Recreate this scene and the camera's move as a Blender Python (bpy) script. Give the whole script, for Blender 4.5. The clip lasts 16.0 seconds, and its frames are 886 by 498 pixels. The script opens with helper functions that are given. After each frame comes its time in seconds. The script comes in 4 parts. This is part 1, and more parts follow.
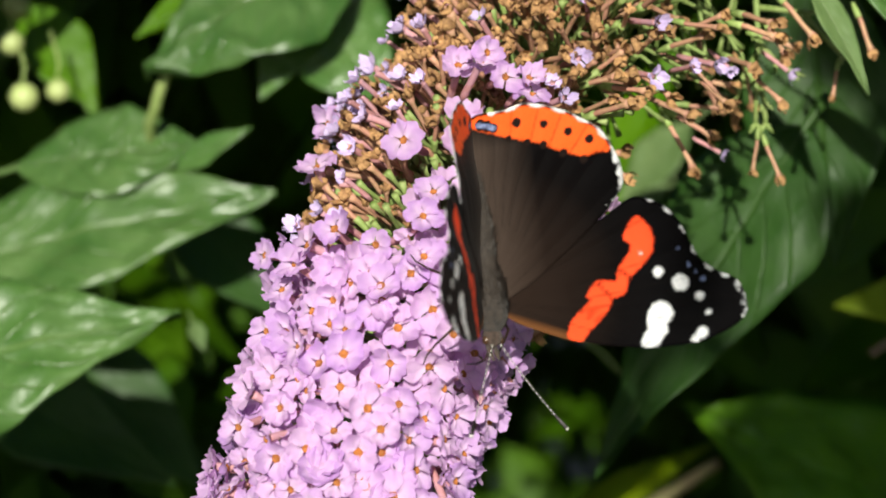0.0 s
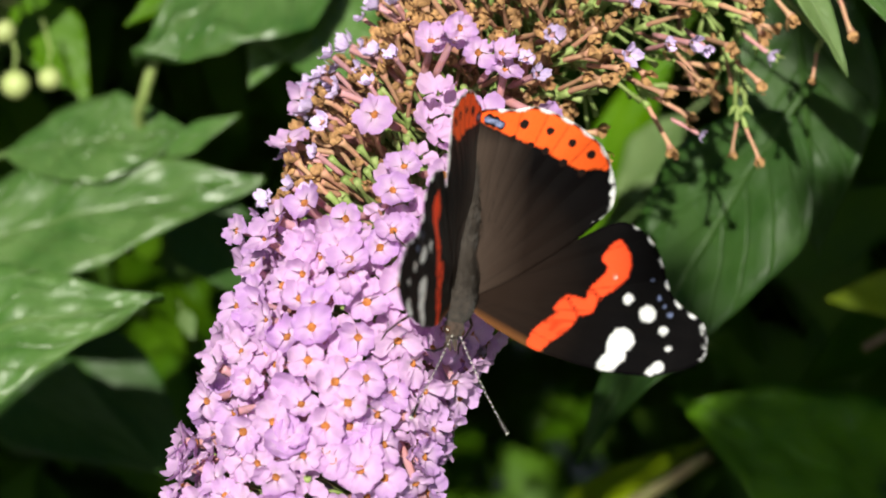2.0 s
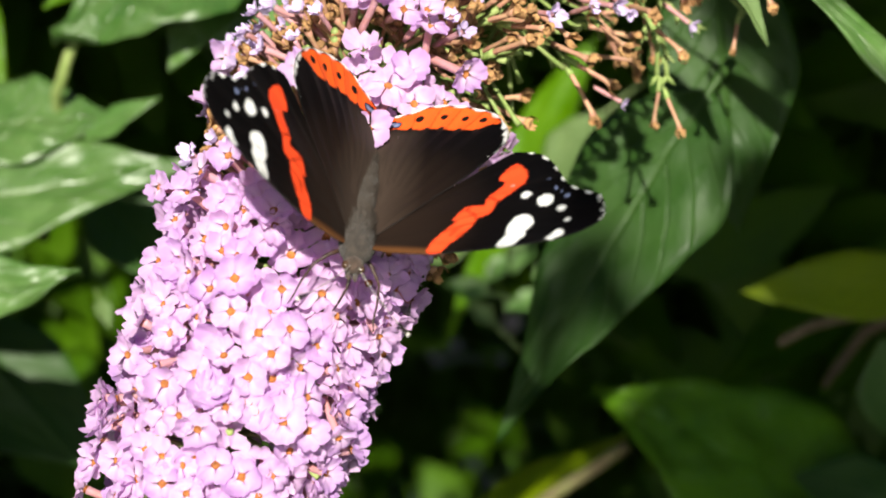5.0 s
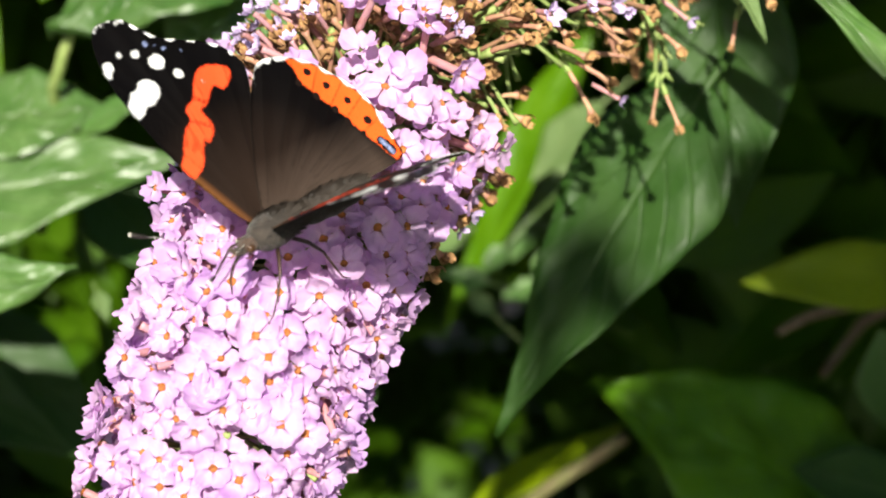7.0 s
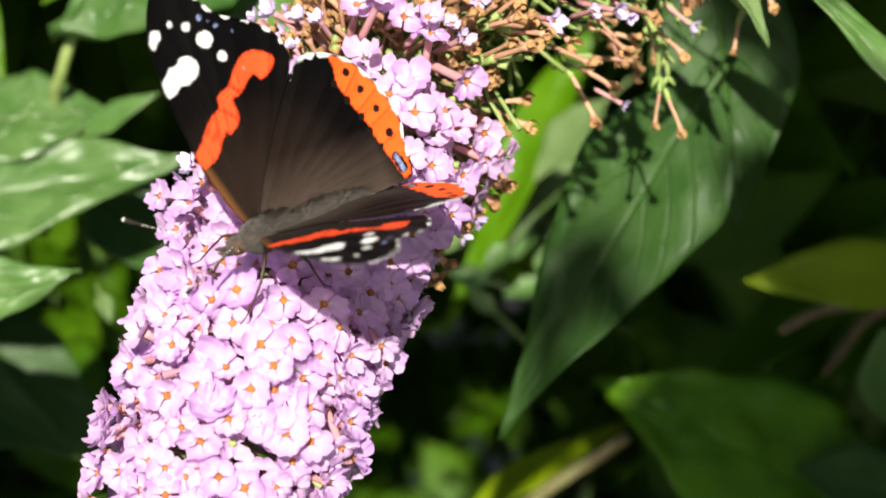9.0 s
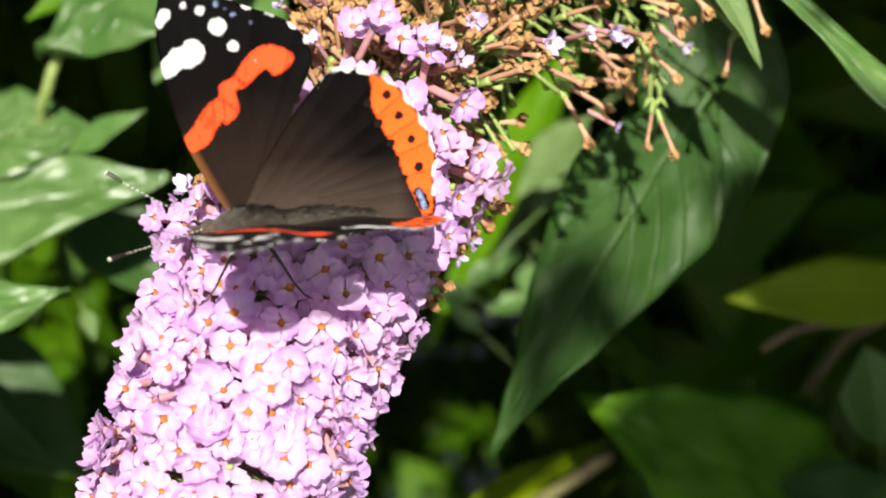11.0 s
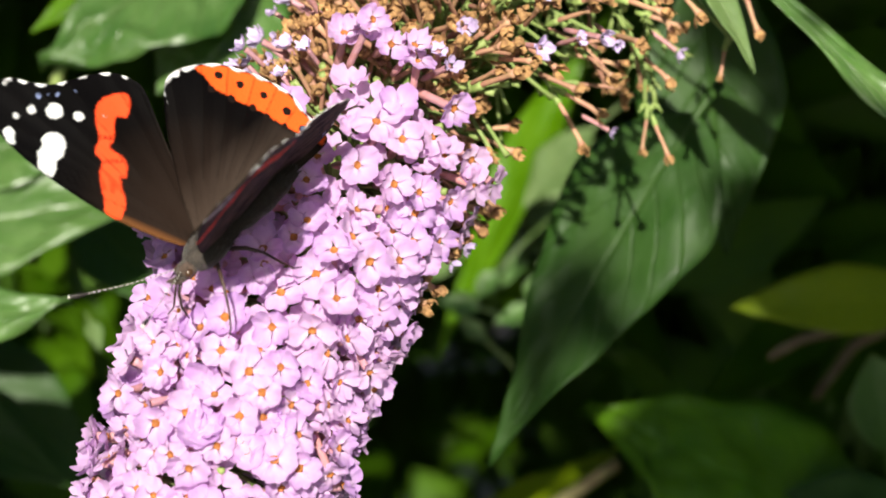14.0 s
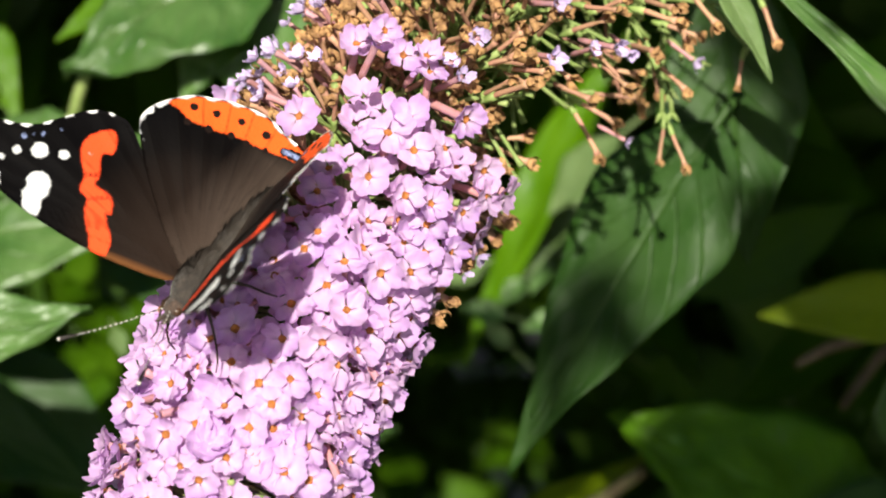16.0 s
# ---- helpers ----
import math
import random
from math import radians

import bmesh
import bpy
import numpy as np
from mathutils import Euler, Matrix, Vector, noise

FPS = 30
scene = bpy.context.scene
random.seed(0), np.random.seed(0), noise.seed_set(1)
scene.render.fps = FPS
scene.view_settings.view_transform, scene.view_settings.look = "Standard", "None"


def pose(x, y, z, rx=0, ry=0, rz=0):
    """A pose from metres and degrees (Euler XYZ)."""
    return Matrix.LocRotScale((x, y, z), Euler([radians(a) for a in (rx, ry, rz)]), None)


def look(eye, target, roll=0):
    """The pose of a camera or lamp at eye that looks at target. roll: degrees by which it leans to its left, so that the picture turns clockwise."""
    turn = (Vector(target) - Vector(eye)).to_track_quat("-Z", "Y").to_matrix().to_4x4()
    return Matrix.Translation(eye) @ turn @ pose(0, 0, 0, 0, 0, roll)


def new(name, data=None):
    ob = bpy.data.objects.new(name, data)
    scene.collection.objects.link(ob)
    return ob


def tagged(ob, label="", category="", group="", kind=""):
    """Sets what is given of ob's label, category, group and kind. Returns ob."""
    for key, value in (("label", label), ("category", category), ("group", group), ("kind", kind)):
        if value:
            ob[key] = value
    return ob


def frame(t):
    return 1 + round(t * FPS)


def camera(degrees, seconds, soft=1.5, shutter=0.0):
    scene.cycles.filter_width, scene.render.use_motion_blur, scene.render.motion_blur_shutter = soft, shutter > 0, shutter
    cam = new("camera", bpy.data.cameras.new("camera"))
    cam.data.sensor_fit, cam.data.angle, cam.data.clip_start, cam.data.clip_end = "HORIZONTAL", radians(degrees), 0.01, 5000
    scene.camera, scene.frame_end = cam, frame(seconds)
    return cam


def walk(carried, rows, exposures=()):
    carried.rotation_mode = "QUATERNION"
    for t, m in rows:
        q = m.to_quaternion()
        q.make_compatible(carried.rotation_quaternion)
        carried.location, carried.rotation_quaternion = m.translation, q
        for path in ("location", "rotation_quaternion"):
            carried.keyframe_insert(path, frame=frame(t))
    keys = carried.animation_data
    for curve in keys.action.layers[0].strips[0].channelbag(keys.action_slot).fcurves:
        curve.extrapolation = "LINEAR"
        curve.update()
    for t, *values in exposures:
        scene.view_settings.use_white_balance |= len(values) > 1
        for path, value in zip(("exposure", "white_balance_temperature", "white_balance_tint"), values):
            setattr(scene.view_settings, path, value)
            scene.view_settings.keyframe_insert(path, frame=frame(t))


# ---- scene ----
PATH = [
    (0, pose(-0.00478, -0.21481, 1.39237, 68.917, 1.524, 2.627)),
    (0.5, pose(-0.00237, -0.21547, 1.39112, 68.984, 1.384, 3.173)),
    (1, pose(-0.00170, -0.21561, 1.39002, 68.987, 1.446, 3.239)),
    (1.5, pose(-0.00336, -0.21726, 1.38636, 69.520, 1.048, 2.754)),
    (2, pose(0.00122, -0.21556, 1.38766, 69.144, 1.346, 3.112)),
    (2.5, pose(0.00176, -0.21800, 1.37987, 69.887, 0.622, 2.673)),
    (3, pose(-0.00051, -0.21767, 1.37899, 69.846, 0.125, 1.101)),
    (3.5, pose(0.00620, -0.21646, 1.38102, 69.514, 0.150, 1.665)),
    (4, pose(0.00151, -0.21891, 1.37610, 70.198, 0.015, 0.896)),
    (6.5, pose(-0.00057, -0.21801, 1.38010, 69.494, 0.035, 0.370)),
    (7, pose(0.00003, -0.21700, 1.37999, 69.384, 0.129, 0.401)),
    (7.5, pose(-0.00237, -0.21761, 1.37962, 69.468, 0.184, 0.125)),
    (8, pose(0.00053, -0.21680, 1.38248, 69.029, 0.227, 0.554)),
    (10.5, pose(-0.00350, -0.21682, 1.38158, 69.406, 0.111, -0.323)),
    (11, pose(-0.00404, -0.21612, 1.38343, 69.588, -0.074, -0.502)),
    (11.5, pose(-0.00374, -0.21745, 1.38084, 70.104, 0.075, -0.561)),
    (12, pose(-0.00230, -0.21631, 1.38252, 69.902, 0.081, -0.267)),
    (12.5, pose(-0.00157, -0.21692, 1.38264, 70.008, 0.231, -0.194)),
    (13, pose(-0.00202, -0.21717, 1.38213, 70.069, 0.265, -0.264)),
    (13.5, pose(0.00081, -0.21622, 1.38383, 69.798, 0.315, 0.157)),
    (14, pose(0.00007, -0.21751, 1.38228, 70.093, 0.417, -0.000)),
    (14.5, pose(0.00129, -0.21642, 1.38356, 69.892, 0.362, 0.365)),
    (15, pose(0.00279, -0.21704, 1.38334, 70.079, 0.602, 0.808)),
    (15.5, pose(0.00337, -0.21676, 1.38404, 70.057, 0.778, 1.124)),
    (16, pose(0.00385, -0.21662, 1.38312, 70.241, 0.811, 1.208)),
]
cam = camera(30, 16.0, 1.9)
cam.data.dof.use_dof = True
cam.data.dof.focus_distance = 0.248
cam.data.dof.aperture_fstop = 21.5
walk(cam, PATH, [(0, -0.03, 6600, 5), (3.0, 0.07, 6700, 6), (6.5, 0.53, 6800, 7), (11.5, 0.53, 6800, 7), (13, 0.32, 6800, 7), (16, 0.30, 6800, 7)])

# ---- light ----
SUN_WAY = Vector((0.0, -0.818, 0.574)).normalized()      # towards the sun
world = bpy.data.worlds.new("sky")
world.use_nodes = True
scene.world = world
sky = world.node_tree.nodes.new("ShaderNodeTexSky")
sky.sky_type, sky.sun_disc = "NISHITA", False
sky.sun_elevation = math.asin(SUN_WAY.z)
sky.sun_rotation = math.atan2(SUN_WAY.x, SUN_WAY.y)
back = world.node_tree.nodes["Background"]
back.inputs["Strength"].default_value = 0.118
world.node_tree.links.new(sky.outputs[0], back.inputs["Color"])
sun_data = bpy.data.lights.new("sun", "SUN")
sun_data.energy, sun_data.angle, sun_data.color = 7.0, radians(0.9), (1.0, 0.95, 0.86)
sun = new("sun", sun_data)
sun.matrix_world = look(SUN_WAY * 20, (0, 0, 0))

# ---- small tools ----
MM = 0.001
SITE = pose(0, -0.217, 1.38, -20, 0, 0)     # x across, y away from the lens, z up the view, in metres


def spot(x, y, z):
    """A place given in millimetres of the site, in the world."""
    return SITE @ (Vector((x, y, z)) * MM)


def mesh_of(name, verts, faces, mats, index=None, smooth=True, attrs=None):
    me = bpy.data.meshes.new(name)
    me.from_pydata([tuple(v) for v in verts], [], [tuple(f) for f in faces])
    for m in mats:
        me.materials.append(m)
    if index is not None:
        me.polygons.foreach_set("material_index", np.asarray(index, dtype=np.int32))
    me.polygons.foreach_set("use_smooth", np.full(len(me.polygons), smooth))
    for key, values in (attrs or {}).items():
        at = me.attributes.new(key, "FLOAT", "POINT")
        at.data.foreach_set("value", np.asarray(values, dtype=np.float32))
    me.update()
    return me


def piece(name, me, parent, m=None, label=""):
    ob = new(name, me)
    ob.parent = parent
    if m is not None:
        ob.matrix_basis = m
    return tagged(ob, label)


def thing(name, m, label, category, group="", kind=""):
    ob = new(name)
    ob.empty_display_size = 0.01
    ob.matrix_world = m
    return tagged(ob, label, category, group, kind)


def tube(points, radii, sides=8, ends=True):
    """Vertices and faces of a tube along points, with one radius a point."""
    pts = [Vector(p) for p in points]
    verts, faces = [], []
    side = None
    for i, p in enumerate(pts):
        way = (pts[min(i + 1, len(pts) - 1)] - pts[max(i - 1, 0)]).normalized()
        if side is None:
            side = way.orthogonal().normalized()
        side = (side - way * side.dot(way)).normalized()
        other = way.cross(side)
        for k in range(sides):
            a = 2 * math.pi * k / sides
            verts.append(p + (side * math.cos(a) + other * math.sin(a)) * radii[i])
    for i in range(len(pts) - 1):
        for k in range(sides):
            n = (k + 1) % sides
            faces.append((i * sides + k, i * sides + n, (i + 1) * sides + n, (i + 1) * sides + k))
    if ends:
        faces.append(tuple(reversed(range(sides))))
        faces.append(tuple(range((len(pts) - 1) * sides, len(pts) * sides)))
    return verts, faces


def blob(center, radii, rings=10, sides=14, shape=None):
    """An ellipsoid along y; shape(f) scales its girth along the length."""
    verts, faces = [], []
    for i in range(rings + 1):
        f = i / rings
        a = math.pi * f
        g = math.sin(a) * (shape(f) if shape else 1.0) + 1e-4
        for k in range(sides):
            b = 2 * math.pi * k / sides
            verts.append((center[0] + radii[0] * g * math.cos(b), center[1] + radii[1] * math.cos(a), center[2] + radii[2] * g * math.sin(b)))
    for i in range(rings):
        for k in range(sides):
            n = (k + 1) % sides
            faces.append((i * sides + k, i * sides + n, (i + 1) * sides + n, (i + 1) * sides + k))
    return verts, faces


def joined(parts):
    verts, faces = [], []
    for v, f in parts:
        n = len(verts)
        verts += list(v)
        faces += [tuple(i + n for i in face) for face in f]
    return verts, faces


def scaled(verts, k=MM):
    return [Vector(v) * k for v in verts]


# ---- materials ----
class Nodes:
    """A short way to write node trees."""

    def __init__(self, name):
        self.mat = bpy.data.materials.new(name)
        self.mat.use_nodes = True
        self.tree = self.mat.node_tree
        self.bsdf = self.tree.nodes["Principled BSDF"]
        self.out = self.tree.nodes["Material Output"]

    def add(self, kind, links=None, **values):
        n = self.tree.nodes.new("ShaderNode" + kind)
        for k, v in values.items():
            if k in ("operation", "blend_type", "data_type", "attribute_name", "noise_dimensions", "feature", "wave_type", "interpolation_type", "clamp"):
                setattr_named(n, k, v)
        for k, v in (links or {}).items():
            self.put(n.inputs[k], v)
        return n

    def put(self, socket, v):
        if isinstance(v, bpy.types.NodeSocket):
            self.tree.links.new(v, socket)
        else:
            socket.default_value = v

    def attr(self, name):
        return self.add("Attribute", attribute_name=name).outputs["Fac"]

    def math(self, op, a, b=0.0, c=0.0):
        return self.add("Math", {0: a, 1: b, 2: c}, operation=op).outputs[0]

    def mix(self, f, a, b, blend="MIX"):
        n = self.add("Mix", data_type="RGBA", blend_type=blend)
        self.put(n.inputs[0], f), self.put(n.inputs[6], a), self.put(n.inputs[7], b)
        return n.outputs[2]

    def noise(self, scale, detail=3.0, rough=0.55, vector=None):
        n = self.add("TexNoise", {"Scale": scale, "Detail": detail, "Roughness": rough})
        self.put(n.inputs["Vector"], vector if vector else self.coord())
        return n.outputs["Fac"]

    def coord(self):
        return self.add("TexCoord").outputs["Object"]

    def ramp(self, f, lo, hi, a=0.0, b=1.0):
        n = self.add("MapRange", {"Value": f, "From Min": lo, "From Max": hi, "To Min": a, "To Max": b})
        n.clamp = True
        return n.outputs[0]

    def random(self):
        return self.add("ObjectInfo").outputs["Random"]

    def bump(self, height, strength, distance):
        n = self.add("Bump", {"Height": height, "Strength": strength, "Distance": distance})
        self.put(self.bsdf.inputs["Normal"], n.outputs[0])
        return n.outputs[0]

    def translucent(self, color, share, normal=None):
        t = self.add("BsdfTranslucent", {"Color": color})
        m = self.add("MixShader", {0: share, 1: self.bsdf.outputs[0], 2: t.outputs[0]})
        self.put(self.out.inputs["Surface"], m.outputs[0])


def setattr_named(n, k, v):
    if k == "operation":
        n.operation = v
    elif k == "blend_type":
        n.blend_type = v
    elif k == "data_type":
        n.data_type = v
    elif k == "attribute_name":
        n.attribute_name = v


def rgb(r, g, b):
    return (r, g, b, 1.0)


def leaf_material(name, dark, light, vein, gloss=0.42, share=0.22, glow=(0.16, 0.30, 0.03), blotch=0.5, spec=0.4, rich=1.15, relief=0.0005):
    """Leaf blade: midrib and side veins by the blade's own lengthwise and crosswise measures."""
    n = Nodes(name)
    lu, lv = n.attr("along"), n.attr("across")
    av = n.math("ABSOLUTE", lv)
    # side veins run forward from the midrib
    ph = n.math("SUBTRACT", n.math("MULTIPLY", lu, 9.0), n.math("MULTIPLY", av, 2.6))
    wob = n.math("MULTIPLY", n.noise(60.0, 2.0), 0.5)
    fr = n.math("PINGPONG", n.math("ADD", ph, wob), 0.5)
    side = n.ramp(fr, 0.0, 0.07, 1.0, 0.0)
    mid = n.ramp(av, 0.0, 0.06, 1.0, 0.0)
    veins = n.math("MAXIMUM", mid, n.math("MULTIPLY", side, 0.6))
    net = n.ramp(n.noise(420.0, 2.0), 0.35, 0.7)
    patch = n.ramp(n.noise(45.0, 4.0, 0.6), 0.3, 0.72)
    base = n.mix(patch, rgb(*dark), rgb(*light))
    base = n.mix(n.math("MULTIPLY", net, 0.25), base, rgb(*[c * 0.6 for c in dark]))
    spots = n.ramp(n.noise(150.0, 1.0), 0.76, 0.86)
    base = n.mix(n.math("MULTIPLY", spots, 0.25 * blotch), base, rgb(0.28, 0.26, 0.10))
    base = n.mix(n.math("MULTIPLY", veins, 0.55), base, rgb(*vein))
    rnd = n.ramp(n.random(), 0.0, 1.0, 0.82, 1.15)
    hsv = n.add("HueSaturation", {"Color": base, "Value": rnd, "Saturation": rich})
    n.put(n.bsdf.inputs["Base Color"], hsv.outputs[0])
    n.put(n.bsdf.inputs["Roughness"], n.ramp(n.noise(90.0, 3.0), 0.3, 0.7, gloss - 0.08, gloss + 0.14))
    n.bsdf.inputs["Specular IOR Level"].default_value = spec
    hgt = n.math("SUBTRACT", n.math("MULTIPLY", n.noise(300.0, 3.0), 0.35), n.math("MULTIPLY", veins, 0.8))
    n.bump(hgt, 0.5, relief)
    n.translucent(n.mix(n.math("MULTIPLY", veins, 0.5), rgb(*glow), rgb(*[c * 1.4 for c in glow])), share)
    return n.mat


def plain_material(name, a, b, scale, rough=0.6, bump=0.3, depth=0.0003, detail=4.0, spec=0.4, share=0.0):
    n = Nodes(name)
    f = n.ramp(n.noise(scale, detail, 0.6), 0.3, 0.7)
    col = n.mix(f, rgb(*a), rgb(*b))
    rnd = n.ramp(n.random(), 0.0, 1.0, 0.8, 1.2)
    hsv = n.add("HueSaturation", {"Color": col, "Value": rnd})
    n.put(n.bsdf.inputs["Base Color"], hsv.outputs[0])
    n.bsdf.inputs["Roughness"].default_value = rough
    n.bsdf.inputs["Specular IOR Level"].default_value = spec
    n.bump(n.noise(scale * 3.0, 3.0), bump, depth)
    if share:
        n.translucent(col, share)
    return n.mat


def petal_material():
    n = Nodes("lilac_petal")
    r = n.attr("reach")
    rnd = n.random()
    fine = n.noise(900.0, 3.0)
    col = n.mix(n.ramp(rnd, 0.0, 1.0), rgb(0.56, 0.335, 0.71), rgb(0.76, 0.52, 0.78))
    col = n.mix(n.ramp(r, 0.1, 0.75, 0.8, 0.0), col, rgb(0.80, 0.62, 0.79))
    col = n.mix(n.ramp(fine, 0.35, 0.75, 0.0, 0.4), col, rgb(0.53, 0.30, 0.67))
    n.put(n.bsdf.inputs["Base Color"], col)
    n.bsdf.inputs["Roughness"].default_value = 0.62
    n.bsdf.inputs["Specular IOR Level"].default_value = 0.25
    n.bump(n.noise(1400.0, 3.0), 0.35, 0.0002)
    n.translucent(n.mix(0.5, col, rgb(0.78, 0.45, 0.75)), 0.44)
    return n.mat


def wing_material(name, under):
    """Wing scales: the marks are fields that the wing carries, in millimetres from their edges."""
    n = Nodes(name)
    grain = n.noise(2600.0, 2.0)
    edge = n.math("MULTIPLY", n.math("SUBTRACT", n.noise(1900.0, 3.0), 0.5), 0.60)
    root = n.attr("root")
    polar = n.add("CombineXYZ", {0: n.math("MULTIPLY", n.attr("ray"), 34.0), 1: n.math("MULTIPLY", root, 0.10), 2: n.attr("hind")})
    streak = n.noise(1.0, 4.0, 0.65, polar.outputs[0])
    if under:
        base = n.mix(n.ramp(n.noise(420.0, 4.0, 0.65), 0.35, 0.65), rgb(0.012, 0.009, 0.008), rgb(0.085, 0.055, 0.04))
    else:
        base = n.mix(n.ramp(root, 4.0, 19.0), rgb(0.017, 0.0105, 0.008), rgb(0.0022, 0.0015, 0.0015))
        base = n.mix(n.ramp(root, 17.0, 24.0, 0.0, 0.8), base, rgb(0.0013, 0.0012, 0.0016))
        base = n.mix(n.ramp(streak, 0.42, 0.75, 0.0, 0.20), base, n.mix(n.ramp(root, 12.0, 20.0), rgb(0.024, 0.015, 0.011), rgb(0.004, 0.003, 0.003)))
        hair = n.math("MULTIPLY", n.ramp(n.attr("inner"), 0.5, 10.0, 1.0, 0.0), n.ramp(streak, 0.3, 0.7, 0.72, 1.0))
        base = n.mix(hair, base, rgb(0.056, 0.040, 0.032))
        base = n.mix(n.ramp(n.attr("costal"), -0.5, 0.5, 0.0, 0.8), base, rgb(0.13, 0.052, 0.018))
    vein = n.ramp(n.math("ADD", n.attr("vein"), n.math("MULTIPLY", edge, 0.2)), 0.0, 0.30, 0.28, 0.0)
    base = n.mix(vein, base, rgb(0.004, 0.0035, 0.003) if not under else rgb(0.12, 0.08, 0.055))
    red = rgb(0.88, 0.072, 0.022) if not under else rgb(0.70, 0.06, 0.035)
    o = n.ramp(n.math("ADD", n.attr("band"), edge), -0.22, 0.22, 1.0, 0.0)
    if under:
        o = n.math("MULTIPLY", o, n.ramp(n.attr("hind"), 0.0, 1.0, 1.0, 0.0))
    red = n.mix(n.ramp(n.attr("hind"), 0.0, 1.0), red, rgb(0.80, 0.102, 0.018))
    red = n.mix(n.ramp(grain, 0.4, 0.75, 0.0, 0.35), red, rgb(0.72, 0.065, 0.008))
    red = n.mix(n.math("MULTIPLY", vein, 2.6), red, rgb(0.16, 0.02, 0.005))
    col = n.mix(o, base, red)
    w = n.ramp(n.math("ADD", n.attr("white"), n.math("MULTIPLY", edge, 1.1)), -0.2, 0.2, 1.0, 0.0)
    col = n.mix(w, col, n.mix(n.ramp(grain, 0.35, 0.7), rgb(0.80, 0.80, 0.80), rgb(0.62, 0.64, 0.68)))
    col = n.mix(n.math("MULTIPLY", n.math("MULTIPLY", w, vein), 2.2), col, rgb(0.06, 0.055, 0.05))
    k = n.ramp(n.math("ADD", n.attr("black"), n.math("MULTIPLY", edge, 0.7)), -0.1, 0.1, 1.0, 0.0)
    col = n.mix(k, col, rgb(0.010, 0.006, 0.005))
    b = n.ramp(n.math("ADD", n.attr("blue"), n.math("MULTIPLY", edge, 0.7)), -0.15, 0.15, 1.0, 0.0)
    col = n.mix(n.math("MULTIPLY", b, n.ramp(grain, 0.3, 0.6, 0.35, 1.0)), col, rgb(0.22, 0.27, 0.48))
    n.put(n.bsdf.inputs["Base Color"], col)
    n.bsdf.inputs["Roughness"].default_value = 0.65
    n.bsdf.inputs["Specular IOR Level"].default_value = 0.04
    n.bsdf.inputs["Sheen Weight"].default_value = 0.01
    n.bsdf.inputs["Sheen Roughness"].default_value = 0.4
    n.bump(n.math("ADD", n.math("MULTIPLY", grain, 0.4), n.math("MULTIPLY", vein, 0.8)), 0.4, 0.00025)
    return n.mat


def antenna_material():
    n = Nodes("banded_antenna")
    f = n.math("PINGPONG", n.math("MULTIPLY", n.attr("along"), 1.0), 0.5)
    n.put(n.bsdf.inputs["Base Color"], n.mix(n.ramp(f, 0.2, 0.3), rgb(0.015, 0.012, 0.010), rgb(0.62, 0.60, 0.55)))
    n.bsdf.inputs["Roughness"].default_value = 0.45
    return n.mat


def fur_material(name, a, b):
    n = Nodes(name)
    f = n.noise(1100.0, 5.0, 0.7)
    n.put(n.bsdf.inputs["Base Color"], n.mix(n.ramp(f, 0.35, 0.68), rgb(*a), rgb(*b)))
    n.bsdf.inputs["Roughness"].default_value = 0.85
    n.bsdf.inputs["Sheen Weight"].default_value = 0.12
    n.bump(n.noise(1900.0, 4.0), 0.9, 0.0005)
    return n.mat


M_PETAL = petal_material()
M_THROAT = plain_material("orange_throat", (0.42, 0.15, 0.03), (0.22, 0.07, 0.018), 1800.0, 0.7, 0.2)
M_TUBE = plain_material("pink_tube", (0.50, 0.22, 0.20), (0.54, 0.30, 0.36), 500.0, 0.55, 0.3, share=0.15)
M_OLDTUBE = plain_material("faded_tube", (0.38, 0.165, 0.13), (0.44, 0.27, 0.15), 420.0, 0.6, 0.4)
M_WITHER = plain_material("withered_petal", (0.54, 0.31, 0.13), (0.17, 0.08, 0.035), 900.0, 0.7, 0.8, 0.0006)
M_DULL = plain_material("faded_lilac", (0.66, 0.54, 0.80), (0.50, 0.38, 0.68), 600.0, 0.65, 0.6, 0.0004, share=0.2)
M_STALK = plain_material("green_stalk", (0.20, 0.30, 0.07), (0.34, 0.42, 0.15), 300.0, 0.6, 0.4, share=0.1)
M_WOOD = plain_material("brown_twig", (0.13, 0.085, 0.05), (0.22, 0.16, 0.10), 120.0, 0.8, 0.7, 0.0008)
M_GREENWOOD = plain_material("green_brown_twig", (0.15, 0.105, 0.06), (0.11, 0.12, 0.035), 160.0, 0.7, 0.5, 0.0005)
M_WING = wing_material("wing_upper", False)
M_UNDER = wing_material("wing_lower", True)
M_FUR = fur_material("thorax_fur", (0.014, 0.011, 0.009), (0.046, 0.035, 0.028))
M_HAIR = plain_material("body_hair", (0.050, 0.037, 0.028), (0.025, 0.019, 0.015), 300.0, 0.7, 0.1)
M_FUR2 = fur_material("abdomen_fur", (0.014, 0.011, 0.009), (0.056, 0.044, 0.036))
M_FACE = fur_material("face_fur", (0.020, 0.012, 0.008), (0.085, 0.052, 0.038))
M_EYE = plain_material("brown_eye", (0.03, 0.014, 0.008), (0.07, 0.035, 0.018), 600.0, 0.25, 0.1, spec=0.6)
M_LEG = plain_material("dark_leg", (0.018, 0.009, 0.006), (0.05, 0.026, 0.018), 500.0, 0.5, 0.4)
M_ANT = antenna_material()
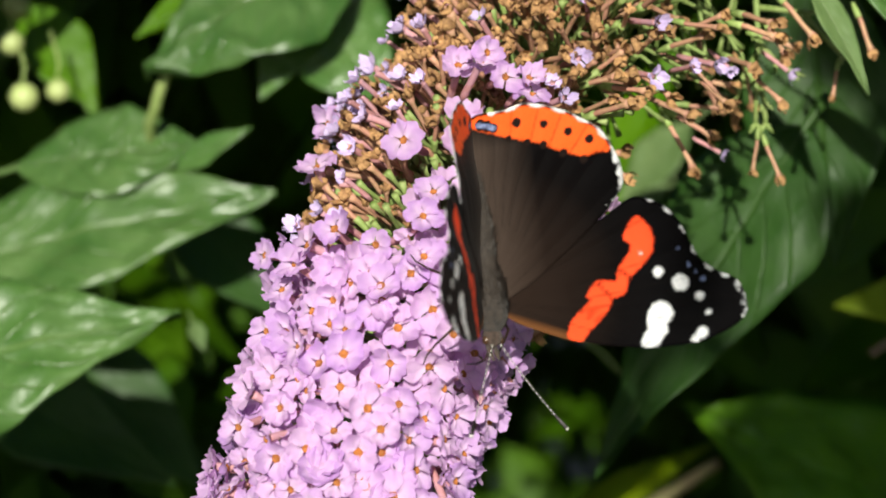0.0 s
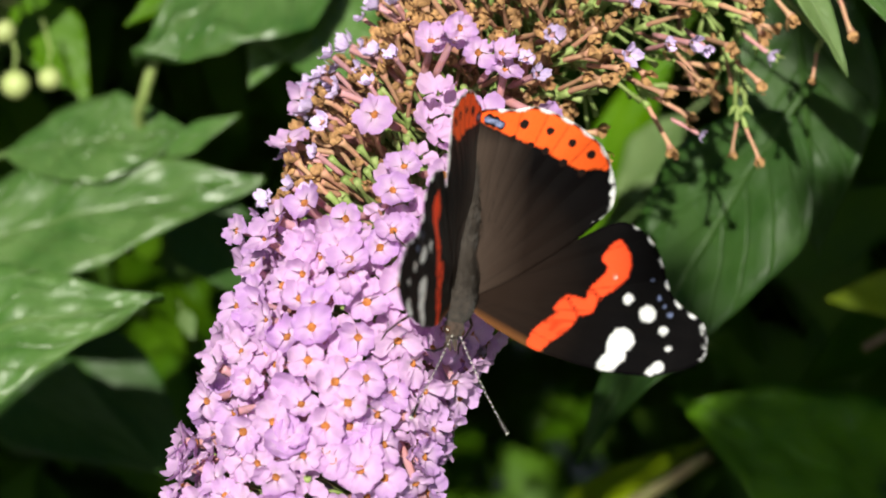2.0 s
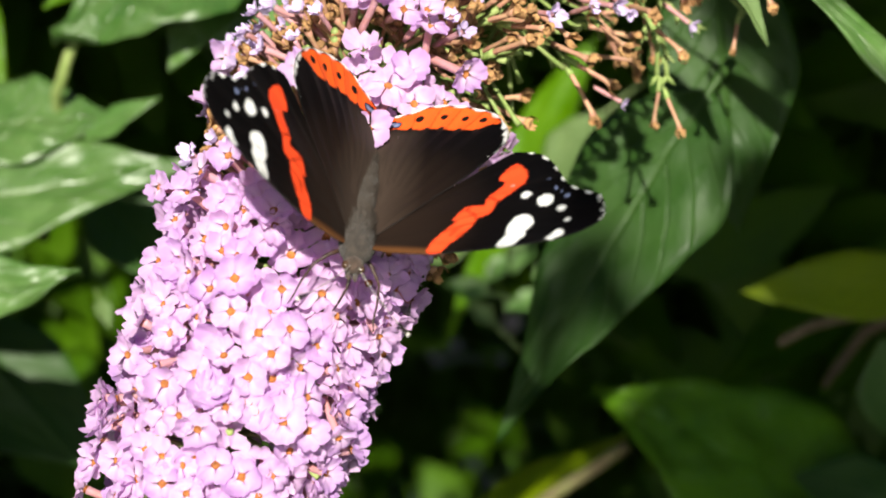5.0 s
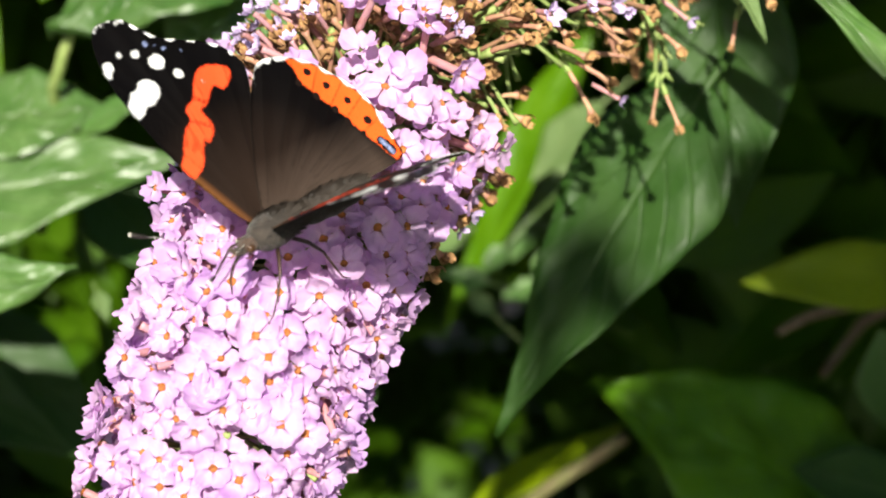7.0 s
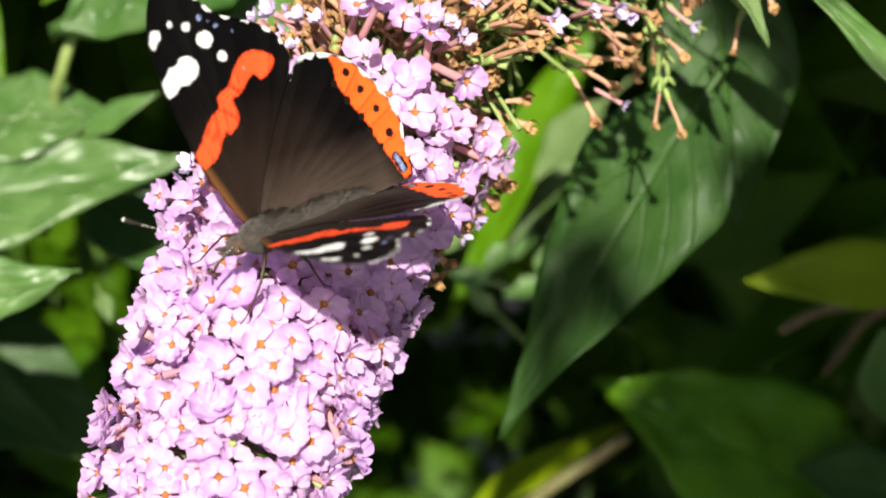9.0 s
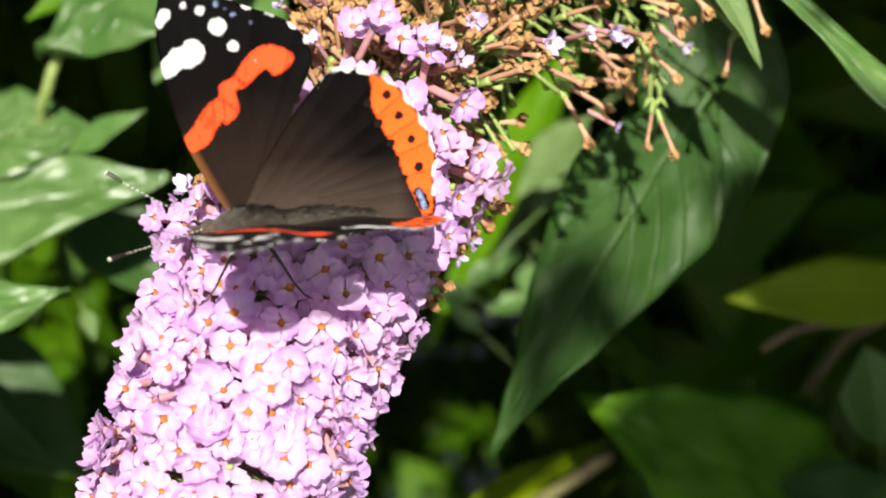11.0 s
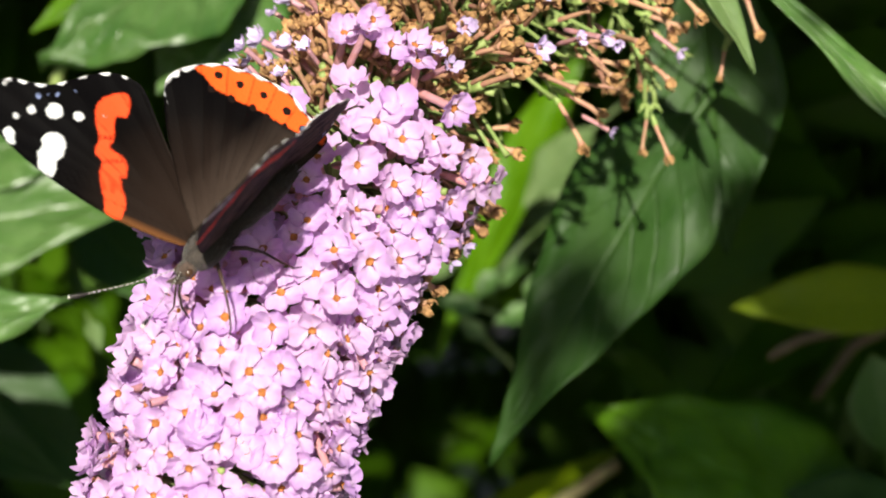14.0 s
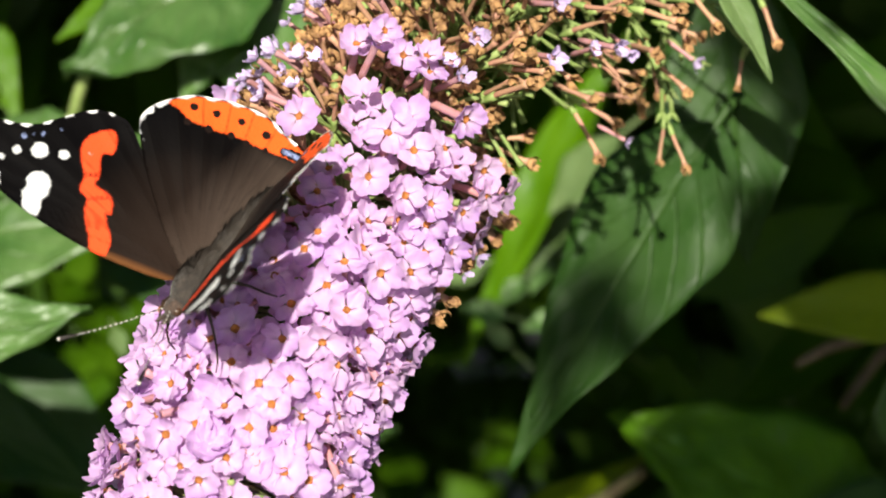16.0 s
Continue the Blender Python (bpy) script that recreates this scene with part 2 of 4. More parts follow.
M_LEAF_E = leaf_material("bush_leaf", (0.018, 0.050, 0.010), (0.032, 0.073, 0.016), (0.042, 0.086, 0.021), 0.50, 0.2, spec=0.28, rich=1.08, relief=0.0018)
M_LEAF_C = leaf_material("crinkled_leaf", (0.068, 0.170, 0.020), (0.135, 0.270, 0.036), (0.08, 0.20, 0.03), 0.42, 0.3, (0.12, 0.32, 0.03), spec=0.45, rich=1.25, relief=0.0018)
M_LEAF_A = leaf_material("broad_leaf", (0.050, 0.130, 0.026), (0.132, 0.235, 0.070), (0.18, 0.27, 0.10), 0.36, 0.25, spec=0.65, rich=1.05, relief=0.0016)
M_LEAF_G = leaf_material("low_leaf", (0.068, 0.150, 0.020), (0.110, 0.210, 0.034), (0.082, 0.160, 0.026), 0.45, 0.2, spec=0.3, rich=1.25)
M_LEAF_Y = leaf_material("yellow_leaf", (0.21, 0.31, 0.022), (0.28, 0.38, 0.035), (0.30, 0.38, 0.06), 0.5, 0.3, (0.34, 0.38, 0.03))
M_LEAF_P = leaf_material("pale_leaf", (0.12, 0.19, 0.075), (0.17, 0.24, 0.10), (0.20, 0.26, 0.12), 0.55, 0.2)
M_FAR = leaf_material("far_leaf", (0.032, 0.074, 0.011), (0.060, 0.114, 0.018), (0.065, 0.118, 0.022), 0.5, 0.15, spec=0.3, rich=1.25)
M_BERRY = plain_material("green_berry", (0.30, 0.38, 0.12), (0.42, 0.48, 0.20), 120.0, 0.35, 0.15, share=0.15)
M_SOIL = plain_material("soil", (0.045, 0.032, 0.022), (0.09, 0.068, 0.048), 9.0, 0.95, 1.0, 0.02)


# ---- ground, the hedge behind, and unseen leaf masses added to shade it ----
def ground():
    n, half = 40, 400.0
    verts, faces = [], []
    for i in range(n + 1):
        for j in range(n + 1):
            x = ((i / n * 2 - 1) ** 3) * half
            y = ((j / n * 2 - 1) ** 3) * half
            verts.append((x, y, 0.04 * noise.noise(Vector((x, y, 0.0)) * 1.3)))
    for i in range(n):
        for j in range(n):
            a = i * (n + 1) + j
            faces.append((a, a + n + 1, a + n + 2, a + 1))
    ob = new("ground", mesh_of("ground", verts, faces, [M_SOIL]))
    tagged(ob, "bare dark brown garden soil under the shrubs", "ground", kind="structure")


def blade(length, width, rows=5, curl=0.2, fold=0.25, tip=1.6):
    """A small leaf for masses: rows of three vertices."""
    verts, faces, lu, lv = [], [], [], []
    for i in range(rows + 1):
        f = i / rows
        w = width * 0.5 * (math.sin(math.pi * f ** 0.8) ** 0.85 * (1 - 0.25 * f) + 0.02)
        z = -curl * length * f * f
        for s in (-1, 0, 1):
            verts.append((length * f, s * w, z + abs(s) * fold * w))
            lu.append(f), lv.append(float(s))
    for i in range(rows):
        a = i * 3
        faces += [(a, a + 3, a + 4, a + 1), (a + 1, a + 4, a + 5, a + 2)]
    return verts, faces, lu, lv


def foliage(name, count, place, label, mat, seed, size=(0.05, 0.10)):
    """A mass of leaves, one mesh; place(rng) gives a point and the way that the leaf looks."""
    rng = random.Random(seed)
    verts, faces, lu, lv = [], [], [], []
    for _ in range(count):
        p, face = place(rng)
        length = rng.uniform(*size)
        v, f, a, b = blade(length, length * rng.uniform(0.32, 0.5), 4, rng.uniform(0.05, 0.4), rng.uniform(0.05, 0.35))
        z = Vector(face).normalized()
        x = Vector((rng.uniform(-1, 1), rng.uniform(-1, 1), rng.uniform(-1.2, 0.3)))
        x = (x - z * x.dot(z)).normalized()
        y = z.cross(x)
        m = Matrix((x, y, z)).transposed()
        k = len(verts)
        verts += [m @ (Vector(q) - Vector((length * 0.5, 0, 0))) + Vector(p) for q in v]
        faces += [tuple(i + k for i in q) for q in f]
        lu += a
        lv += b
    ob = new(name, mesh_of(name, verts, faces, [mat], attrs={"along": lu, "across": lv}))
    return tagged(ob, label, "foliage", kind="stuff")


# parts chosen to be sunlit, kept clear of added leaves: depth, then the span across and up, in metres of the site
KEPT_SUNLIT = [(0.22, -0.11, 0.036, -0.010, 0.004), (0.24, -0.11, -0.006, -0.09, 0.01), (0.26, -0.11, 0.003, 0.0, 0.06), (0.29, -0.11, 0.06, 0.036, 0.046), (0.28, -0.11, 0.003, -0.09, 0.03), (0.43, -0.18, -0.060, 0.020, 0.095), (0.43, -0.18, -0.115, 0.008, 0.03), (0.43, -0.06, -0.03, 0.045, 0.095), (0.345, -0.17, -0.07, -0.045, 0.0), (0.35, 0.026, 0.054, 0.004, 0.05), (0.64, -0.024, 0.052, -0.025, 0.030), (0.557, 0.022, 0.055, 0.012, 0.048), (0.62, 0.01, 0.05, -0.02, 0.08), (0.297, 0.06, 0.09, 0.034, 0.040)]
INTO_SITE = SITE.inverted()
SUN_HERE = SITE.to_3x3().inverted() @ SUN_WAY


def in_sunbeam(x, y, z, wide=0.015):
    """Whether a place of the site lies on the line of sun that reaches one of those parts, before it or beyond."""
    for depth, x0, x1, z0, z1 in KEPT_SUNLIT:
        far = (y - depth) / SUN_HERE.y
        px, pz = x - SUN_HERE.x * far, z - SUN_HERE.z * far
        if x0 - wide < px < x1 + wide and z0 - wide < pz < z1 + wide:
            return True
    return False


def hedge_back(rng):
    """The hedge behind, with leaves left out along the sunbeams so that its visible part stays dark."""
    while True:
        if rng.random() < 0.5:
            x, y, z = rng.uniform(-0.75, 0.8), 0.66 + 0.55 * rng.random() ** 1.3, rng.uniform(-0.75, 0.55)
        else:
            x, y, z = rng.uniform(-0.42, 0.42), rng.uniform(0.72, 1.15), rng.uniform(-0.32, 0.26)
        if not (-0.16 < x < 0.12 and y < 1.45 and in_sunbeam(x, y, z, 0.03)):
            return SITE @ Vector((x, y, z)), (rng.uniform(-0.8, 0.6), rng.uniform(-1.0, 0.2), rng.uniform(0.1, 1.0))


def hedge_rear(rng):
    return SITE @ Vector((rng.uniform(-0.55, 0.6), rng.uniform(1.45, 1.8), rng.uniform(-0.42, 0.34))), (rng.uniform(-0.8, 0.6), rng.uniform(-1.0, 0.2), rng.uniform(0.1, 1.0))


def shade_canopy(rng):
    """Leaves added over the place to shade it, out of the lens's sight, open where flowers and leaves are to be sunlit.
    """
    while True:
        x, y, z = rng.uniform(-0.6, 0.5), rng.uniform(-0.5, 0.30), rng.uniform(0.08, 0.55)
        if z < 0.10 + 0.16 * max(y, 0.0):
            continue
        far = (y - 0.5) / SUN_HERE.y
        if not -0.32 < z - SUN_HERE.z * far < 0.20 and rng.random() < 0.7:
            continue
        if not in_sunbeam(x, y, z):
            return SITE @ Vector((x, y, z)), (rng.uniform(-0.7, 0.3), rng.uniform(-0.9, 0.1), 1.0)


def hedge_top(rng):
    # leaves added above the view to block sky light from the background
    while True:
        x, y, z = rng.uniform(-0.7, 0.7), rng.uniform(0.5, 1.1), rng.uniform(0.14, 0.5)
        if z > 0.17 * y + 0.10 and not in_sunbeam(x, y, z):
            return SITE @ Vector((x, y, z)), (rng.uniform(-0.6, 0.6), rng.uniform(-0.8, 0.4), 1.0)


def hedge_foot(rng):
    # leaves added below the view to stop light bouncing up from the soil
    return SITE @ Vector((rng.uniform(-0.6, 0.6), rng.uniform(-0.25, 0.6), rng.uniform(-0.75, -0.22))), (rng.uniform(-0.5, 0.5), rng.uniform(-0.6, 0.4), 1.0)


BUSHES = [(0.0, 1.15, 0.72, 1.0, 0.5, 0.85), (-0.95, 0.55, 0.62, 0.42, 0.65, 0.78), (0.95, 0.6, 0.66, 0.42, 0.65, 0.8), (0.0, -0.05, 0.34, 0.72, 0.55, 0.55), (-0.75, 1.35, 0.9, 0.6, 0.5, 1.0), (0.7, 1.45, 0.85, 0.6, 0.5, 0.95)]


def bushes(rng):
    """Rounded bushes standing on the soil, thickest near their outside."""
    while True:
        x, y, z, rx, ry, rz = rng.choice(BUSHES)
        d = Vector((rng.gauss(0, 1), rng.gauss(0, 1), rng.gauss(0, 1))).normalized()
        r = rng.uniform(0.55, 1.0) ** 0.5 * (1 + 0.18 * noise.noise(d * 2.3 + Vector((x, y, z)) * 3))
        p = Vector((x + d.x * rx * r, y + d.y * ry * r, z + d.z * rz * r))
        q = INTO_SITE @ p
        # no leaves along the sunbeams, which keeps the background dark
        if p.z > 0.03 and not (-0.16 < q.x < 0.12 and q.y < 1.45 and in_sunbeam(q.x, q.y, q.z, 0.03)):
            return p, (d.x + rng.uniform(-0.5, 0.5), d.y + rng.uniform(-0.5, 0.5), d.z + rng.uniform(0.0, 0.9))


def crown_props():
    # unseen stems, added to carry the shading leaves overhead
    shrub = thing("crown_props", Matrix.Translation((0.0, -0.75, 0.0)), "added arching stems, out of view, that hold up the shading leaf mass", "shrub")
    for k, (x, lean) in enumerate(((-0.55, 0.10), (-0.38, 0.16), (0.42, -0.12), (0.58, -0.08), (-0.48, 0.05), (0.5, -0.16))):
        y = -0.62 - 0.07 * (k % 3)
        pts = [(x, y, 0.0), (x * 1.02, y - 0.02, 0.6), (x, y + 0.05, 1.2), (x + lean * 0.4, y + 0.18, 1.6), (x + lean, y + 0.42, 1.82), (x + lean * 1.4, y + 0.62, 1.86)]
        inv = shrub.matrix_world.inverted()
        v, f = tube([inv @ Vector(p) for p in pts], [0.013, 0.011, 0.009, 0.007, 0.005, 0.003], 8)
        piece("stem", mesh_of("stem", v, f, [M_WOOD]), shrub)


def hedge_side(rng):
    # leaves added beyond both edges of the view to keep light out
    x = rng.choice((-1, 1)) * rng.uniform(0.30, 0.62)
    return SITE @ Vector((x, rng.uniform(0.0, 0.8), rng.uniform(-0.6, 0.22))), (-x, rng.uniform(-0.8, 0.3), rng.uniform(0.2, 1.0))


# ---- leaves of the near shrubs ----
def leaf_mesh(length, width, mat, curl=0.15, fold=0.2, widest=0.42, point=1.0, wave=0.03, twist=0.0, seed=1, tooth=0.0, thick=0.35, puff=0.005):
    """A leaf blade along x, in millimetres: curved, folded at the midrib, with a wavy margin and real thickness."""
    nl, nw = 44, 12
    rng = random.Random(seed)
    o = rng.uniform(0, 50)
    top, lu, lv = [], [], []
    for i in range(nl + 1):
        f = i / nl
        if f < widest:
            w = math.sin(0.5 * math.pi * (f / widest)) ** 0.75
        else:
            g = (f - widest) / (1 - widest)
            w = (1 - g ** 1.55) * (1 - 0.35 * g * point) if g < 1 else 0
        w = max(w, 0.012) * width * 0.5
        w *= 1 + tooth * abs(math.sin(f * 70 + o)) * (1 if f > 0.05 else 0)
        bend = -curl * length * f * f
        tw = twist * f
        for j in range(-nw // 2, nw // 2 + 1):
            s = j / (nw / 2)
            y = s * w
            z = bend + fold * w * (abs(s) ** 1.4) + wave * length * noise.noise(Vector((f * 5 + o, s * 1.3, 0.3))) * abs(s)
            quilt = puff * width * math.cos(2 * math.pi * (9 * f - 2.6 * abs(s))) * (1 - abs(s)) * min(1, abs(s) * 4)
            z += quilt + puff * 2.4 * width * noise.noise(Vector((f * 9 + o, s * 3.1, 5.0))) * min(1, 4 * f)
            top.append((length * f, y * math.cos(tw) - (z - bend) * math.sin(tw), bend + (z - bend) * math.cos(tw) + y * math.sin(tw)))
            lu.append(f), lv.append(s)
    n = nw + 1
    faces = [(i * n + j, (i + 1) * n + j, (i + 1) * n + j + 1, i * n + j + 1) for i in range(nl) for j in range(nw)]
    count = len(top)
    low = [(x, y, z - thick) for x, y, z in top]
    faces += [tuple(reversed([q + count for q in f])) for f in faces]
    rim = [i * n for i in range(nl + 1)] + [nl * n + j for j in range(1, n)] + [i * n + nw for i in range(nl - 1, -1, -1)] + list(range(nw - 1, 0, -1))
    for a, b in zip(rim, rim[1:] + rim[:1]):
        faces.append((b, a, a + count, b + count))
    return mesh_of("leaf", scaled(top + low), faces, [mat], attrs={"along": lu * 2, "across": lv * 2})


def leaf(parent, base, tip, width, look_to, mat, label="", **shape):
    """A leaf part from base to tip (site millimetres), its face turned to look_to, with its stalk."""
    b, t = Vector(base), Vector(tip)
    x = (t - b).normalized()
    z = Vector(look_to)
    z = (z - x * z.dot(x)).normalized()
    y = z.cross(x)
    m = Matrix((x, y, z)).transposed().to_4x4()
    curl = shape.get("curl", 0.15)
    k = shape.pop("stalk", 1.0)
    length = (t - b).length
    # the blade is bent, so it is tipped up to end at its tip
    m = Matrix.Translation(b * MM) @ m @ Matrix.Rotation(-math.atan(curl), 4, "Y")
    world_m = SITE @ m
    me = leaf_mesh(length * math.sqrt(1 + curl * curl) * 0.985, width, mat, **shape)
    ob = piece("leaf", me, parent, parent.matrix_world.inverted() @ world_m, label)
    stalk = [(-26 * k, 0, -7 * k), (-12 * k, 0, -2 * k), (0, 0, -0.4), (length * 0.3, 0, -curl * length * 0.09 - 0.5)]
    v, f = tube(scaled(stalk), [0.030 * width * MM + 0.0002, 0.026 * width * MM + 0.0002, 0.022 * width * MM + 0.0002, 0.0003], 7)
    piece("petiole", mesh_of("petiole", v, f, [mat]), ob)
    return ob


def stem(parent, points, r0, r1, mat, name="stem", label=""):
    pts = [spot(*p) for p in points]
    inv = parent.matrix_world.inverted()
    fine = []
    for a, b in zip(pts, pts[1:]):
        for k in range(4):
            fine.append(a.lerp(b, k / 4) + Vector((noise.noise(a * 9 + Vector((k, 0, 0))), noise.noise(b * 9 + Vector((0, k, 0))), 0)) * 0.0015)
    fine.append(pts[-1])
    n = len(fine)
    v, f = tube([inv @ p for p in fine], [(r0 + (r1 - r0) * i / (n - 1)) * MM for i in range(n)], 9)
    return piece(name, mesh_of(name, v, f, [mat]), parent, None, label)


def butterfly_bush():
    bush = thing("butterfly_bush", Matrix.Translation((0.55, 0.55, 0.0)), "leafy butterfly bush with long grey-green lance leaves", "shrub")
    stem(bush, [(260, 800, -1450), (230, 520, -600), (190, 400, -60), (150, 385, 90), (100, 350, 150), (62, 318, 112), (46, 305, 66)], 9, 2.4, M_WOOD)
    leaf(bush, (53.0, 346.0, 31.0), (8.3, 351.2, -44.3), 36, (-0.25, -1, 0.5), M_LEAF_E, "long grey-green lance leaf hanging tip down", stalk=0.3, puff=0.022, curl=0.10, fold=0.10, widest=0.27, point=1.2, wave=0.035, seed=3)
    leaf(bush, (54.2, 353.6, 69.2), (60.6, 356.1, 0.2), 32, (-0.25, -1, 0.5), M_LEAF_E, "", puff=0.022, curl=0.08, fold=0.16, widest=0.52, point=0.9, wave=0.03, seed=4)
    leaf(bush, (49.0, 592.0, 72.0), (-4.5, 620.0, -41.0), 23, (-0.5, -1, 0.4), M_LEAF_G, "", curl=0.12, fold=0.25, widest=0.35, point=1.2, seed=5)
    leaf(bush, (49.5, 557.3, 43.5), (25.6, 557.4, 16.5), 20, (-0.3, -1, 0.9), M_LEAF_P, "small pale grey-green leaf", curl=0.1, fold=0.1, widest=0.5, seed=6)
    leaf(bush, (53.6, 296.1, 53.1), (112.0, 300.0, -4.0), 7.2, (-0.4, -0.8, 1), M_LEAF_A, "narrow bright green strap leaf", curl=0.06, fold=0.25, widest=0.45, seed=7, tooth=0.05)
    leaf(bush, (44.2, 291.1, 53.3), (54.2, 289.1, 32.9), 6.4, (0.5, -1, 0.3), M_LEAF_P, "small grey-green leaf hanging tip down", curl=0.15, fold=0.35, widest=0.4, seed=8)


def berry_shrub():
    shrub = thing("berry_shrub", Matrix.Translation((-0.45, 0.45, 0.0)), "broad-leaved shrub with glossy green leaves and green berries", "shrub")
    stem(shrub, [(-330, 700, -1400), (-300, 520, -500), (-250, 450, -60), (-200, 440, 10), (-170, 440, 60), (-120, 452, 110)], 8, 3, M_WOOD)
    front = (0.15, -0.75, 0.85)
    leaf(shrub, (-162.3, 339.6, -25.9), (-80.5, 354.0, -8.2), 44, (0.1, -1, 0.55), M_LEAF_A, "bright sunlit green leaf with a drawn-out tip", curl=0.12, fold=0.12, widest=0.42, point=1.3, seed=11, puff=0.026)
    leaf(shrub, (-172.0, 429.9, -3.0), (-70.0, 425.2, 19.5), 38, (0.0, -1, 0.6), M_LEAF_A, "", curl=0.10, fold=0.15, widest=0.5, point=0.3, wave=0.05, seed=12, puff=0.026)
    leaf(shrub, (-143.3, 437.7, 27.0), (-90.9, 433.4, 31.4), 29, (0.1, -1, 0.7), M_LEAF_A, "", curl=0.15, fold=0.05, widest=0.55, point=0.0, seed=13, puff=0.026)
    leaf(shrub, (-97.5, 430.0, 25.6), (-76.6, 425.2, 36.5), 8.5, (0.2, -1, 0.7), M_LEAF_A, "", curl=0.12, fold=0.15, seed=14)
    leaf(shrub, (-48.3, 432.5, 84.1), (-101.2, 414.2, 51.3), 42, (0.0, -0.8, 0.95), M_LEAF_A, "large sunlit leaf with a quilted glossy blade", curl=0.18, fold=-0.12, widest=0.5, point=0.4, wave=0.13, seed=15, puff=0.026)
    leaf(shrub, (-75.6, 441.2, 84.4), (-41.6, 437.2, 41.8), 34, (0.2, -1, 0.6), M_LEAF_A, "", curl=0.15, fold=0.05, widest=0.55, point=0.3, wave=0.10, seed=16, puff=0.026)
    leaf(shrub, (-82.9, 450.7, 77.4), (-111.4, 444.0, 62.1), 18, front, M_LEAF_G, "", seed=17)
    leaf(shrub, (-58.6, 436.7, 73.7), (-74.8, 429.5, 44.2), 24, front, M_LEAF_A, "", curl=0.2, wave=0.05, seed=18, puff=0.026)
    leaf(shrub, (-155.9, 492.0, 77.8), (-132.1, 484.3, 42.3), 22, (0.2, -1, 0.5), M_LEAF_G, "", curl=0.1, seed=19)
    stem(shrub, [(-118, 470, 0), (-108, 446, 28), (-102.7, 424.9, 41.5), (-95.5, 420.5, 53.5)], 1.8, 1.4, M_STALK, "twig")
    for (x, y, z), r in (((-149.4, 466.7, 48.0), 4.2), ((-139.6, 467.2, 49.7), 3.4), ((-152.8, 466.8, 63.5), 3.6), ((-151.3, 467.1, 74.0), 3.8)):
        v, f = blob((0, 0, 0), (r, r * 0.95, r), 12, 18)
        m = Matrix.Translation(spot(x, y, z))
        b = piece("berry", mesh_of("berry", scaled(v), f, [M_BERRY]), shrub, shrub.matrix_world.inverted() @ m, "round unripe green berry")
        v, f = tube(scaled([(0, 0, r * 0.9), (0.6, 2, r + 4), (-3, 9, r + 12)]), [0.6 * MM, 0.5 * MM, 0.5 * MM], 6)
        piece("berry_stalk", mesh_of("berry_stalk", v, f, [M_STALK]), b)


